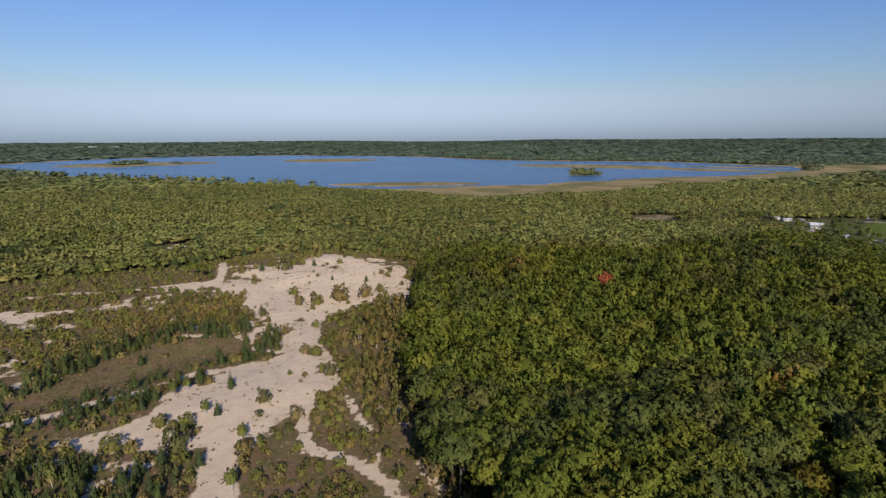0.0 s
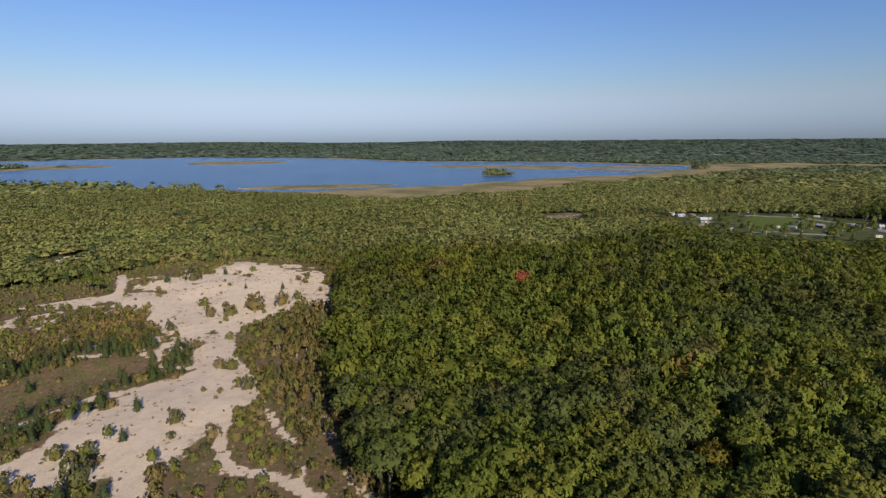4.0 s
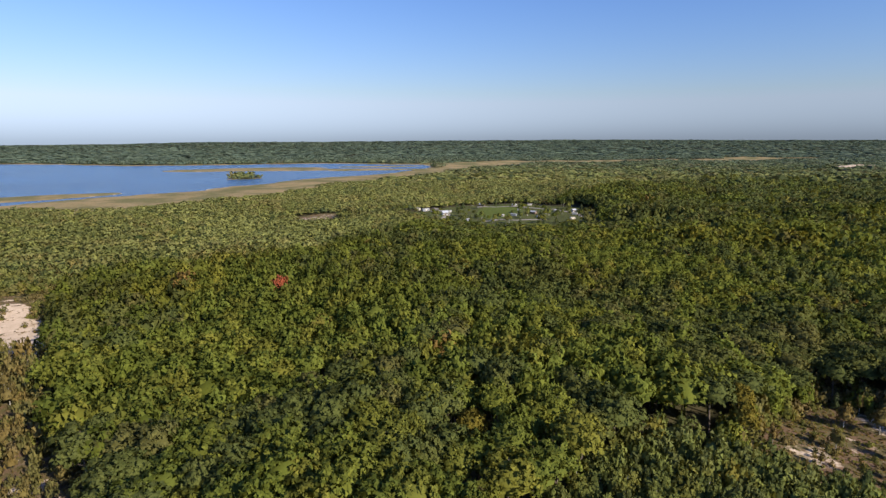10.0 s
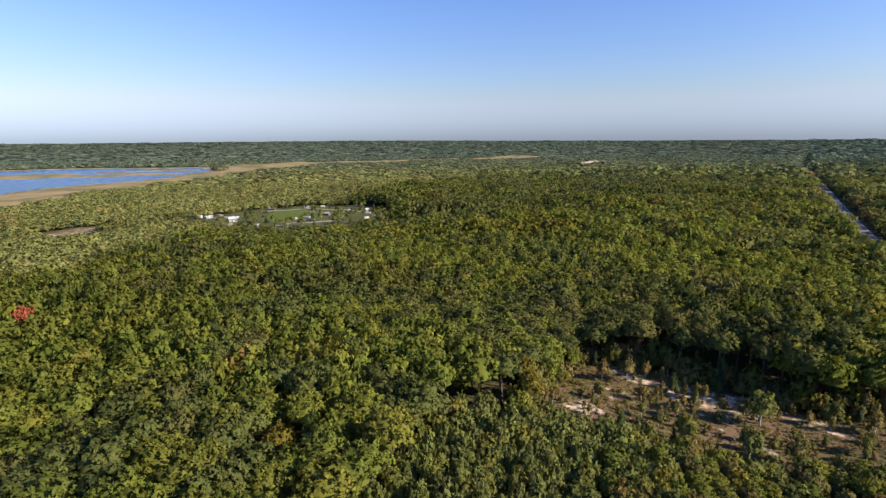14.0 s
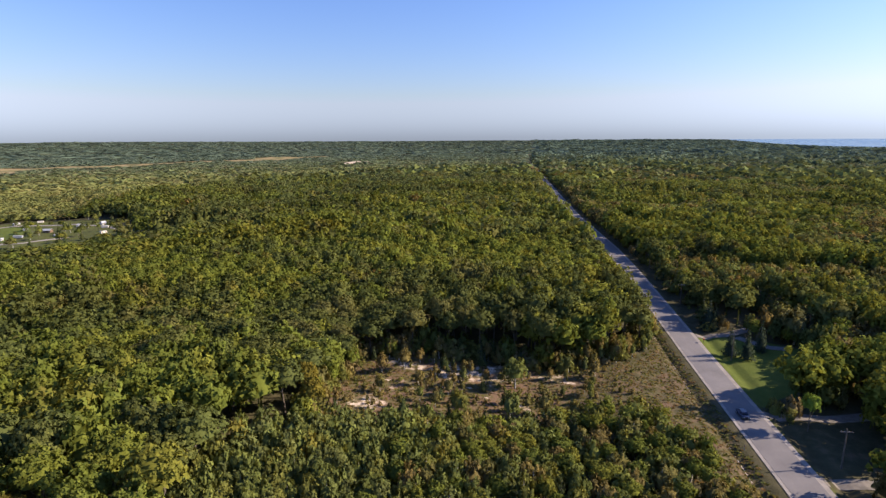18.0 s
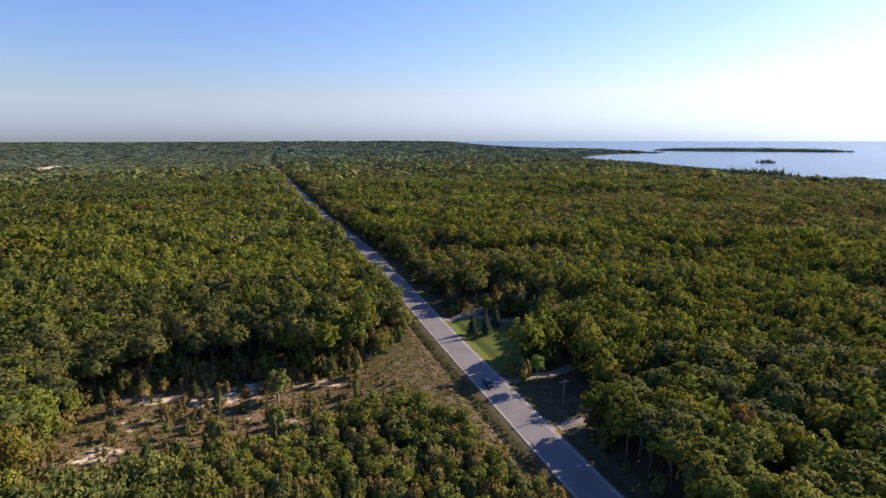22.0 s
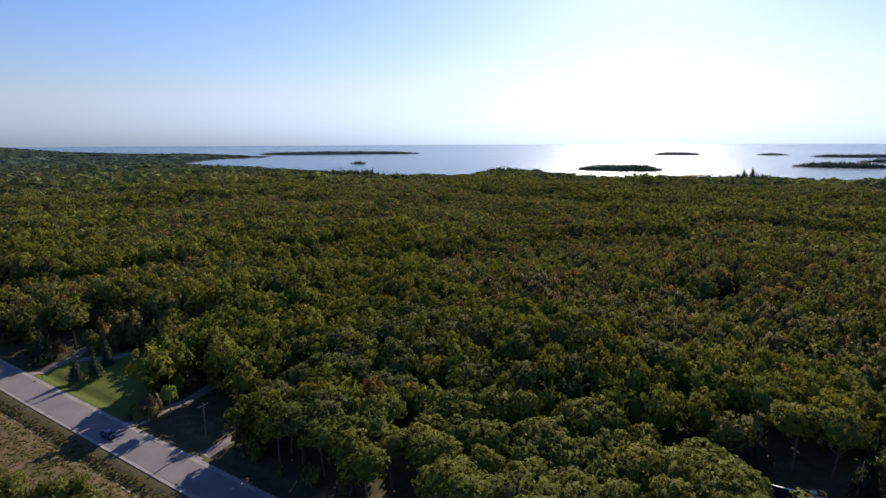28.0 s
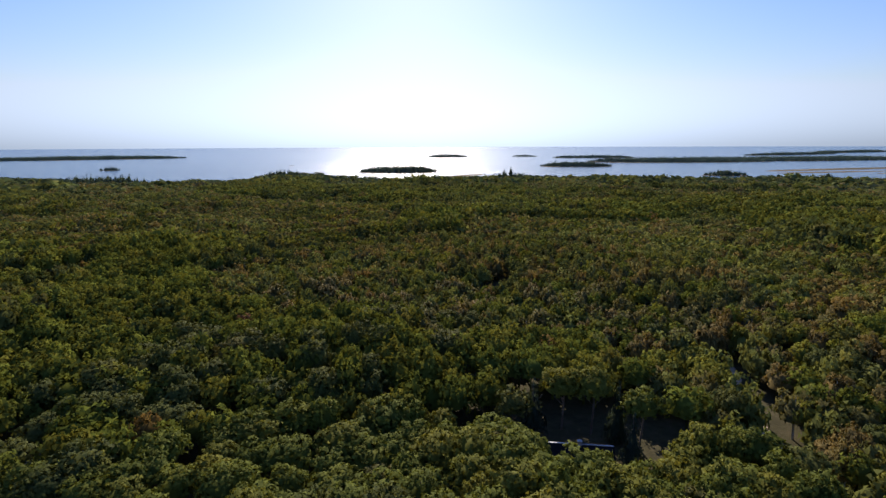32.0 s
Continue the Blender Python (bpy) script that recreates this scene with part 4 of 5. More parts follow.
# ---------- the dune: scrub, bushes, tufts ----------
def open_scrub():
    g = np.random.default_rng(77)
    x, y = scatter(2.1, -230, 4, 50, 302, 78)
    inside = depth_in(OPEN, x, y)
    cover, _ = cover_of(x, y)
    dense = depth_in(SCRUB, x, y) > -1
    brown = depth_in(SCRUB_WEST, x, y) > 0
    bog = depth_in(BOG, x, y)
    # young pines stand behind the hollow, and between its path and the south lane
    pines = ((bog > -11) | (depth_in([(-100, 70), (-47, 70), (-46, 88), (-60, 92), (-84, 94)], x, y) > 0) | (depth_in([(-100, 102), (-66, 127), (-56, 133), (-66, 112), (-80, 103), (-96, 96)], x, y) > 0) | (depth_in([(-50, 150), (-58, 172), (-68, 160), (-60, 150)], x, y) > 0)) & (cover[:, 0] < 0.6)
    west = fuzz2(x, y, 18, 81)
    chance = np.where(dense, 0.45 + 0.5 * smooth(0.4, 0.6, fuzz2(x, y, 9, 83)), np.where(cover[:, 0] > 0.5, 0.006 + 0.2 * (fuzz2(x, y, 6, 84) > 0.68), 0.34 + 0.5 * smooth(0.42, 0.62, west)))
    chance = np.where(brown, 0.75, chance)
    chance = np.where((depth_in([(-100, 70), (-47, 70), (-46, 90), (-60, 93), (-84, 94)], x, y) > 0), 0.6, chance)
    chance = np.where(bog > 1, 0.02, np.where(pines, 0.8, chance))
    for line, w in DUNE_TRACKS:
        chance = np.where(near_line(line, x, y) < w + 0.9, 0, chance)
    m = (inside > -3) & (g.uniform(0, 1, len(x)) < chance) & (np.hypot(x, y) > 70)
    x, y, bog, dense, sand, pines, inside = x[m], y[m], bog[m], dense[m], cover[m][:, 0], pines[m], inside[m]
    roll = g.uniform(0, 1, len(x))
    tall = dense & (inside < 15 - 6 * smooth(150, 110, y)) & (y > 100)
    kind = np.where(pines & (roll < 0.6), KINDS.index("pine"), np.where(tall & (roll < 0.75), KINDS.index("birch"), np.where(roll > 0.88, KINDS.index("juniper"), KINDS.index("shrub"))))
    h = np.select([kind == KINDS.index("pine"), kind == KINDS.index("juniper"), kind == KINDS.index("birch")], [g.uniform(2.0, 5.5, len(x)), g.uniform(0.8, 2.2, len(x)), g.uniform(2.8, 6.0, len(x))],
                  g.uniform(0.8, 2.4, len(x)) * np.where(dense, 1.15, 1))
    h = np.where((sand > 0.5) & ~dense, h * 0.6, h) * np.where(dense & (y < 125), 0.75, 1)
    return x, y, kind, h


x, y, kind, h = open_scrub()
rest = np.ones(len(x), bool)
count = dict.fromkeys(KINDS, 0)
for i in np.argsort(np.hypot(x + 40, y - 150)):
    k = KINDS[kind[i]]
    if count[k] < {"shrub": 280, "pine": 140, "juniper": 100, "birch": 40}.get(k, 0):
        count[k] += 1
        rest[i] = False
        plant(k, float(x[i]), float(y[i]), float(h[i]), group="bushes of the dune")
wood("dune_scrub", "brown and olive scrub on the dune", x[rest], y[rest], kind[rest], h[rest], np.ones(rest.sum()), SET_S)
for bx, by, bh, bk in ((-29, 130, 3.0, "juniper"), (-51, 157, 3.6, "juniper"), (-55, 163, 4.6, "pine"), (-62, 178, 3.0, "juniper"), (-39, 196, 5.4, "shrub"), (-30, 201, 4.2, "shrub"), (-25, 207, 3.0, "shrub"),
                       (-46, 191, 3.6, "shrub"), (-53, 191, 3.4, "shrub"), (-58, 203, 2.6, "shrub"), (-32, 219, 3.6, "pine"), (-46, 218, 2.8, "pine"), (-80, 233, 5.4, "pine"), (-70, 234, 5.0, "juniper"),
                       (-109, 230, 7.5, "maple"), (-104, 228, 6.5, "maple"), (-58, 238, 4.6, "pine"), (-41, 114, 3.0, "juniper"), (-40, 108, 1.4, "juniper"), (-32, 108, 2.6, "shrub"), (-49, 108, 4.0, "pine"),
                       (-52, 109, 3.6, "aspen"), (-51, 121, 4.6, "pine"), (-49, 140, 2.0, "shrub"), (-48, 148, 2.6, "juniper"), (-53, 146, 4.4, "pine"), (-64, 119, 4.4, "aspen"), (-62, 122, 4.0, "aspen"),
                       (-40, 98, 4.0, "aspen"), (-38, 94, 3.0, "shrub"), (-45, 90, 4.0, "pine"), (-52, 96, 4.6, "juniper"), (-56, 84, 5.0, "pine"), (-62, 82, 5.4, "pine"), (-68, 84, 5.0, "aspen"),
                       (-75, 84, 5.0, "pine"), (-82, 86, 4.6, "pine"), (-50, 82, 4.6, "pine"), (-36, 82, 4.6, "aspen"), (-65, 96, 3.0, "shrub"), (-20, 78, 3.6, "pine"), (-60, 105, 2.6, "shrub"), (-54, 104, 3.0, "shrub")):
    plant(bk, bx, by, bh, group="bushes of the dune")


def tufts(name, label, x, y, size, colours, seed):
    """Low tufts of dry grass and heath, a few blades of foliage each, as one mesh."""
    g = np.random.default_rng(seed)
    n = len(x)
    per = 4
    c = np.repeat(np.stack([x, y, height(x, y)], -1), per, 0)
    c = c + np.stack([g.normal(0, size * 0.6, n * per), g.normal(0, size * 0.6, n * per), g.uniform(0.02, 0.3, n * per) * size], -1)
    up = np.stack([g.normal(0, 0.35, n * per), g.normal(0, 0.35, n * per), np.ones(n * per)], -1)
    v, q, nn = sprays(c, up, size * 0.7, g)
    col = np.array(colours)[g.integers(0, len(colours), n)]
    me = mesh_from(name, v, q, [M["leaf"]], np.repeat(col, per * 3, 0), normals=nn)
    return tagged(new(name, me), label, "grass", kind="stuff")


x, y = scatter(1.15, -200, 4, 62, 296, 90, 0.5)
cover, heath = cover_of(x, y)
keep = (depth_in(OPEN, x, y) > -2) & (rng.uniform(0, 1, len(x)) < np.where(cover[:, 0] > 0.6, 0.03 + 0.3 * smooth(0.58, 0.7, fuzz2(x, y, 5, 91)), 0.75))
tufts("heath_tufts", "dry brown heath and grass tufts on sand", x[keep], y[keep], 0.5, [(0.2, 0.14, 0.075), (0.17, 0.125, 0.06), (0.18, 0.15, 0.06), (0.24, 0.18, 0.11), (0.13, 0.12, 0.045)], 92)
x, y = scatter(0.9, 60, 176, -42, 50, 93, 0.5)
cover, heath = cover_of(x, y)
keep = (depth_in(ROADSIDE, x, y) > -1) & (rng.uniform(0, 1, len(x)) < np.where(cover[:, 0] > 0.4, 0.06, 0.8)) & (np.abs(y - road_y(x)) > 5)
tufts("roadside_grass", "dry tawny grass and weeds beside the road", x[keep], y[keep], 0.48, [(0.16, 0.115, 0.032), (0.12, 0.108, 0.025), (0.1, 0.1, 0.021), (0.16, 0.1, 0.04)], 94)


# ---------- wood edges ----------
x, y = scatter(2.6, -30, 180, -40, 300, 101)
rim = np.maximum(depth_in(OPEN, x, y), depth_in(ROADSIDE, x, y))
keep = (rim < 0.5) & (rim > -5.5) & (zones(x, y) != 4) & (np.abs(y - road_y(x)) > 6) & (rng.uniform(0, 1, len(x)) < 0.9)
x, y = x[keep], y[keep]
kind = np.array([KINDS.index(k) for k in ("aspen", "shrub", "maple", "birch", "shrub")])[rng.integers(0, 5, len(x))]
h = rng.uniform(2.2, 6.0, len(x)) * np.where(kind == KINDS.index("shrub"), 0.55, 1) * np.where(x > 60, 1.35, 1)
wood("edge_thicket", "young trees and bushes along the edge of the wood", x, y, kind, h, np.full(len(x), 1.25), SET_B, 0.03)
x, y = scatter(2.8, 84, 182, -92, -50, 119)
rim = np.maximum(depth_in(LAWN, x, y), depth_in(DRIVE_YARD, x, y))
keep = (rim < -1.5) & (rim > -9) & (y < road_y(x) - 8) & ((y < -58) | (x < 95) | (x > 172)) & (rng.uniform(0, 1, len(x)) < 0.85)
for line in DRIVES:
    keep &= near_line(line, x, y) > 2.8
x, y = x[keep], y[keep]
kind = np.array([KINDS.index(k) for k in ("aspen", "spruce", "maple", "birch", "oak")])[rng.integers(0, 5, len(x))]
wood("yard_thicket", "dense young trees closing in the lawn and the shaded yard", x, y, kind, rng.uniform(4.0, 9.0, len(x)), np.full(len(x), 1.2), SET_B, 0.03)
x, y = scatter(3.0, 60, 1200, -64, -8, 103)
away = np.abs(y - road_y(x) + 1.0)
keep = (away > 8) & (away < 11) & (depth_in(LAWN, x, y) < -3) & ((x > 168) | (x < 88)) & (y < road_y(x)) & (rng.uniform(0, 1, len(x)) < 0.8)
for line in DRIVES:
    keep &= near_line(line, x, y) > 3.5
x, y = x[keep], y[keep]
kind = np.array([KINDS.index(k) for k in ("aspen", "shrub", "birch")])[rng.integers(0, 3, len(x))]
wood("verge_thicket", "bushes and young trees along the road verge", x, y, kind, rng.uniform(1.8, 4.5, len(x)), np.full(len(x), 1.3), SET_C, 0.03)

# ---------- single trees that stand out ----------
for (tx, ty), leaves, words in zip(TURNING, ("red", "gold", "yellow", "yellow", "gold", "yellow", "yellow", "rust", "yellow"), (
        "maple with bright red autumn leaves among green trees", "maple turning golden green at the edge of the wood", "maple turning yellow and orange among green trees",
        "maple turning yellow and orange among green trees", "maple turning golden green among green trees", "maple turning yellow and orange by the clearing",
        "maple turning yellow and orange by the clearing", "maple with rusty brown leaves among green trees", "maple turning yellow and orange among green trees")):
    plant("maple", tx, ty, 14.5 if leaves == "red" else 11.0, 0.85, leaves, words)
for tx, ty, th in ((152, -53.6, 7.6), (149.5, -57, 8.0), (155, -62.5, 8.6), (142, -76, 9.5), (160, -77, 9.0)):
    plant("spruce", tx, ty, th * 1.12, 1.15, "", "dark spruce with a pointed crown beside a mown lawn", "spruces by the lawn")
plant("maple", 112, -55.5, 8.5, 0.75, "lime", "bright green young tree beside a gravel drive")
for tx, ty, th in ((120.2, -52.6, 3.2), (119.3, -55.6, 3.8), (116.5, -54, 2.6)):
    plant("shrub", tx, ty, th, 0.8, "", "dark green rounded bush at the lawn's edge", "bushes by the lawn")
for tx, ty, th in ((89, -35.3, 2.4), (123.8, -20.2, 1.4), (117.5, -21.9, 1.6), (84, -32, 2.6)):
    plant("shrub", tx, ty, th, 0.7, "", "dark round bush in dry roadside grass", "bushes of the verge")
for tx, ty, th, tk in ((123.2, 4.5, 7.0, "aspen"), (106.3, 28.4, 3.8, "pine"), (102.9, 22.3, 4.5, "aspen"), (108.7, 16.4, 5.5, "aspen"), (109.2, 5.2, 6.5, "aspen"), (142.5, 34.1, 5.5, "aspen"),
                       (138.4, 20, 5.2, "pine"), (128.9, 33.4, 5.0, "birch"), (130.4, 23.1, 4.0, "pine"), (133.6, 13.7, 3.8, "pine"), (112.8, -2.2, 5.6, "birch"), (127.8, 17.5, 3.4, "birch"),
                       (130.9, -15.1, 4.2, "birch"), (126.4, 38.8, 4.5, "birch"), (121, 28, 3.5, "birch"), (117, 20, 3.2, "birch"), (115, 36, 3.6, "birch"), (120, 12, 3.2, "pine"), (125, 8, 2.6, "birch"),
                       (133, 30, 3.5, "birch"), (111, 22, 3.4, "birch"), (134, 4, 3.0, "pine"), (129, -4, 2.6, "birch")):
    plant(tk, tx, ty, th * 1.15, 1.3, "", "young tree standing alone in the sandy clearing", "saplings of the clearing")
# thin saplings all over the clearing, and a row of dark young trees before its far wood
x, y = scatter(3.4, 98, 146, -14, 48, 107)
keep = (depth_in(ROADSIDE, x, y) > 0) & (rng.uniform(0, 1, len(x)) < 0.75 * smooth(0.35, 0.6, fuzz2(x, y, 12, 108)))
for px, py in zip(x[keep], y[keep]):
    plant(("birch", "aspen", "birch", "pine", "birch")[int(px * 7 + py * 3) % 5], float(px), float(py), 1.6 + 2.6 * float(hash2(px, py, 5)), 0.9, "", "thin young tree turning brown in the sandy clearing", "saplings of the clearing")
x, y = scatter(3.2, 130, 168, -34, 50, 109)
rim = depth_in(ROADSIDE, x, y)
keep = (rim < 1.5) & (rim > -5) & (x > 128) & (y < 44) & (rng.uniform(0, 1, len(x)) < 0.75)
for px, py in zip(x[keep], y[keep]):
    plant(("birch", "pine", "spruce", "aspen", "birch")[int(px * 7 + py * 3) % 5], float(px), float(py), 3.4 + 3.2 * float(hash2(px, py, 6)), 0.95, "", "young tree at the shaded edge of the clearing", "young trees at the edge of the clearing")
x, y = scatter(1.9, 98, 146, -24, 48, 117)
keep = (depth_in(ROADSIDE, x, y) > 0) & (rng.uniform(0, 1, len(x)) < 0.4)
wood("clearing_brush", "thin brown brush of the sandy clearing", x[keep], y[keep], np.full(keep.sum(), KINDS.index("shrub")), rng.uniform(0.4, 1.3, keep.sum()), np.full(keep.sum(), 0.8), SET_S)

x, y = scatter(0.8, 50, 200, -40, -30, 115)
keep = (np.abs(y - road_y(x) - 6.6) < 0.9) & (rng.uniform(0, 1, len(x)) < 0.75)
tufts("ditch_weeds", "rank dark weeds in the roadside ditch", x[keep], y[keep], 0.5, [(0.09, 0.1, 0.035), (0.11, 0.1, 0.04), (0.13, 0.13, 0.04)], 116)

# ---------- wooded islands of the lake and the bay ----------
def isle_wood(name, label, ellipses, step, low, high, kinds):
    xs, ys = [], []
    for i, (cx, cy, rx, ry, turn) in enumerate(ellipses):
        big = max(rx, ry)
        px, py = scatter(step * (1 if big < 120 else 1.5), cx - big, cx + big, cy - big, cy + big, 130 + i)
        ok = (blob(px, py, cx, cy, rx, ry, turn) > 3) & (water_depth(px, py) < -6)
        xs.append(px[ok])
        ys.append(py[ok])
    px, py = np.concatenate(xs), np.concatenate(ys)
    k = np.array([KINDS.index(n) for n in kinds])[rng.integers(0, len(kinds), len(px))]
    inland = np.maximum.reduce([blob(px, py, *e) for e in ellipses])
    tall = rng.uniform(low, high, len(px)) * (0.45 + 0.55 * smooth(0, 26, inland)) * (0.75 + 0.5 * fuzz2(px, py, 60, 135))
    wood(name, label, px, py, k, tall, np.full(len(px), 1.7), SET_D, 0.02)


isle_wood("lake_island_trees", "dense green trees on a small island and points of the lake", [(240, 915, 36, 22, 0), (-790, 1380, 34, 20, 20), (705, 1045, 62, 22, 48), (-690, 1420, 22, 14, 0)], 4.5, 7, 11, ("maple", "pine", "aspen", "pine"))
isle_wood("bay_island_trees", "dark evergreen woods on low islands of the bay", ISLES, 6.5, 10, 16, ("spruce", "pine", "spruce"))
isle_wood("headland_trees", "dark evergreen woods on the headlands of the shore", [(498, -945, 56, 40, 80), (700, -740, 90, 40, 15), (70, -960, 60, 24, 0)], 8, 11, 16, ("spruce", "pine", "pine"))

# ---------- materials of built things ----------
M["white"] = plain("white_paint", (0.46, 0.45, 0.43), 0.5, vary=0.08)
M["cream"] = plain("cream_siding", (0.62, 0.56, 0.44), 0.6, vary=0.1)
M["grey"] = plain("grey_siding", (0.36, 0.37, 0.38), 0.6, vary=0.12)
M["brown"] = plain("brown_boards", (0.17, 0.11, 0.07), 0.75, vary=0.2)
M["shingle"] = plain("dark_shingles", (0.022, 0.02, 0.02), 0.95, vary=0.25, scale=3, spec=0.05)
M["tin"] = plain("pale_metal_roof", (0.66, 0.67, 0.68), 0.35, 0.3, vary=0.08)
M["metal"] = plain("galvanised_metal", (0.6, 0.6, 0.6), 0.35, 0.8, vary=0.1)
M["pane"] = plain("dark_glass", (0.02, 0.025, 0.03), 0.08, vary=0.1, spec=0.6)
M["pole"] = plain("weathered_pole", (0.15, 0.125, 0.1), 0.85, vary=0.2, scale=3)
M["rubber"] = plain("tyre_rubber", (0.02, 0.02, 0.02), 0.8, vary=0.2)
M["car_paint"] = plain("dark_blue_paint", (0.025, 0.035, 0.07), 0.25, 0.2, vary=0.1, spec=0.6)
M["lens"] = plain("lamp_lens", (0.75, 0.75, 0.72), 0.15, vary=0.05, spec=0.6)
M["red_paint"] = plain("red_paint", (0.42, 0.06, 0.04), 0.5, vary=0.15)
M["brick"] = plain("chimney_brick", (0.5, 0.46, 0.42), 0.85, vary=0.2, scale=4)


def gable(bm, length, width, base, rise, over=0.35, thick=0.14):
    """Two roof slopes with thickness along x."""
    l, w = length / 2 + over, width / 2 + over
    for s in (1, -1):
        low = base - rise * over / (width / 2)
        pts = [(-l, 0, base + rise), (l, 0, base + rise), (l, s * w, low), (-l, s * w, low)]
        top = [bm.verts.new((px, py, pz + thick)) for px, py, pz in pts]
        bot = [bm.verts.new(p) for p in pts]
        order = range(4) if s < 0 else range(3, -1, -1)
        bm.faces.new([top[i] for i in order])
        bm.faces.new([bot[i] for i in reversed(list(order))])
        for i in range(4):
            j = (i + 1) % 4
            q = (top[i], bot[i], bot[j], top[j])
            bm.faces.new(q if s < 0 else q[::-1])
    return bm


def walls(bm, length, width, h, rise):
    """Four walls with gable ends, closed."""
    l, w = length / 2, width / 2
    low = [bm.verts.new(p) for p in ((-l, -w, -0.3), (l, -w, -0.3), (l, w, -0.3), (-l, w, -0.3))]
    up = [bm.verts.new(p) for p in ((-l, -w, h), (l, -w, h), (l, w, h), (-l, w, h))]
    peak = [bm.verts.new((-l, 0, h + rise)), bm.verts.new((l, 0, h + rise))]
    bm.faces.new((low[0], low[1], up[1], up[0]))
    bm.faces.new((low[2], low[3], up[3], up[2]))
    bm.faces.new((low[1], low[2], up[2], peak[1], up[1]))
    bm.faces.new((low[3], low[0], up[0], peak[0], up[3]))
    bm.faces.new((up[0], up[1], peak[1], peak[0]))
    bm.faces.new((up[2], up[3], peak[0], peak[1]))
    bm.faces.new(low[::-1])
    return bm


def window_part(parent, px, py, pz, w, h, axis, frame_mat):
    """A framed window set on a wall that faces along axis."""
    fx, fy = (0.05, w / 2) if axis == "x" else (w / 2, 0.05)
    f = part("window", box(bmesh.new(), px - fx, px + fx, py - fy, py + fy, pz - h / 2, pz + h / 2), frame_mat, parent)
    gx, gy = (0.07, w / 2 - 0.08) if axis == "x" else (w / 2 - 0.08, 0.07)
    part("pane", box(bmesh.new(), px - gx, px + gx, py - gy, py + gy, pz - h / 2 + 0.08, pz + h / 2 - 0.08), M["pane"], f)


def cabin(name, label, length, width, h, rise, wall_mat, roof_mat, m, chimney=False, group=""):
    ob = thing(name, label, "house", m, group)
    part("wall", walls(bmesh.new(), length, width, h, rise), wall_mat, ob)
    roof = part("roof", gable(bmesh.new(), length, width, h, rise), roof_mat, ob)
    part("ridge_cap", box(bmesh.new(), -length / 2 - 0.35, length / 2 + 0.35, -0.14, 0.14, h + rise + 0.09, h + rise + 0.2), M["tin"], roof)
    d = part("door", box(bmesh.new(), -0.5, 0.5, -width / 2 - 0.05, -width / 2 + 0.02, 0, 2.05), M["brown"], ob)
    part("handle", box(bmesh.new(), 0.34, 0.42, -width / 2 - 0.1, -width / 2 - 0.04, 0.95, 1.05), M["metal"], d)
    for s in (-1, 1):
        window_part(ob, s * length * 0.3, -width / 2, 1.4, 1.1, 0.9, "y", M["white"])
        window_part(ob, s * length * 0.3, width / 2, 1.4, 1.1, 0.9, "y", M["white"])
        window_part(ob, s * length / 2, 0, 1.4, 1.0, 0.9, "x", M["white"])
    if chimney:
        c = part("chimney", box(bmesh.new(), -0.35, 0.35, -0.35, 0.35, h + rise - 0.6, h + rise + 0.75, 0.02), M["brick"], ob)
        part("chimney_cap", box(bmesh.new(), -0.44, 0.44, -0.44, 0.44, h + rise + 0.75, h + rise + 0.87, 0.02), M["white"], c)
    return ob


def trailer(label, length, body_mat, m, group):
    ob = thing("camper_trailer", label, "trailer", m, group)
    part("body", box(bmesh.new(), -length / 2, length / 2, -1.2, 1.2, 0.5, 2.6, 0.18), body_mat, ob)
    part("roof", box(bmesh.new(), -length / 2 + 0.15, length / 2 - 0.15, -1.05, 1.05, 2.6, 2.68), M["white"], ob)
    part("roof_vent", box(bmesh.new(), -0.35, 0.35, -0.3, 0.3, 2.68, 2.86, 0.04), M["grey"], ob)
    part("stripe", box(bmesh.new(), -length / 2 + 0.2, length / 2 - 0.2, -1.215, -1.19, 1.05, 1.25), M["brown"], ob)
    for s in (-1, 1):
        window_part(ob, s * length * 0.28, -1.2, 1.75, 1.0, 0.65, "y", M["grey"])
    part("door", box(bmesh.new(), -0.35, 0.35, -1.23, -1.18, 0.55, 2.4), M["cream"], ob)
    for px in (-0.5, 0.5):
        for py in (-1.0, 1.0):
            w = part("wheel", tube(bmesh.new(), (px, py - 0.12, 0.34), (px, py + 0.12, 0.34), 0.34, 0.34, 12), M["rubber"], ob)
            part("rim", tube(bmesh.new(), (px, py - 0.13, 0.34), (px, py + 0.13, 0.34), 0.18, 0.18, 10), M["metal"], w)
    part("drawbar", tube(bmesh.new(), (length / 2 - 0.1, 0, 0.5), (length / 2 + 1.1, 0, 0.42), 0.06, 0.05), M["metal"], ob)
    part("jack", tube(bmesh.new(), (length / 2 + 0.9, 0, 0.0), (length / 2 + 0.9, 0, 0.45), 0.04, 0.04), M["metal"], ob)
    return ob


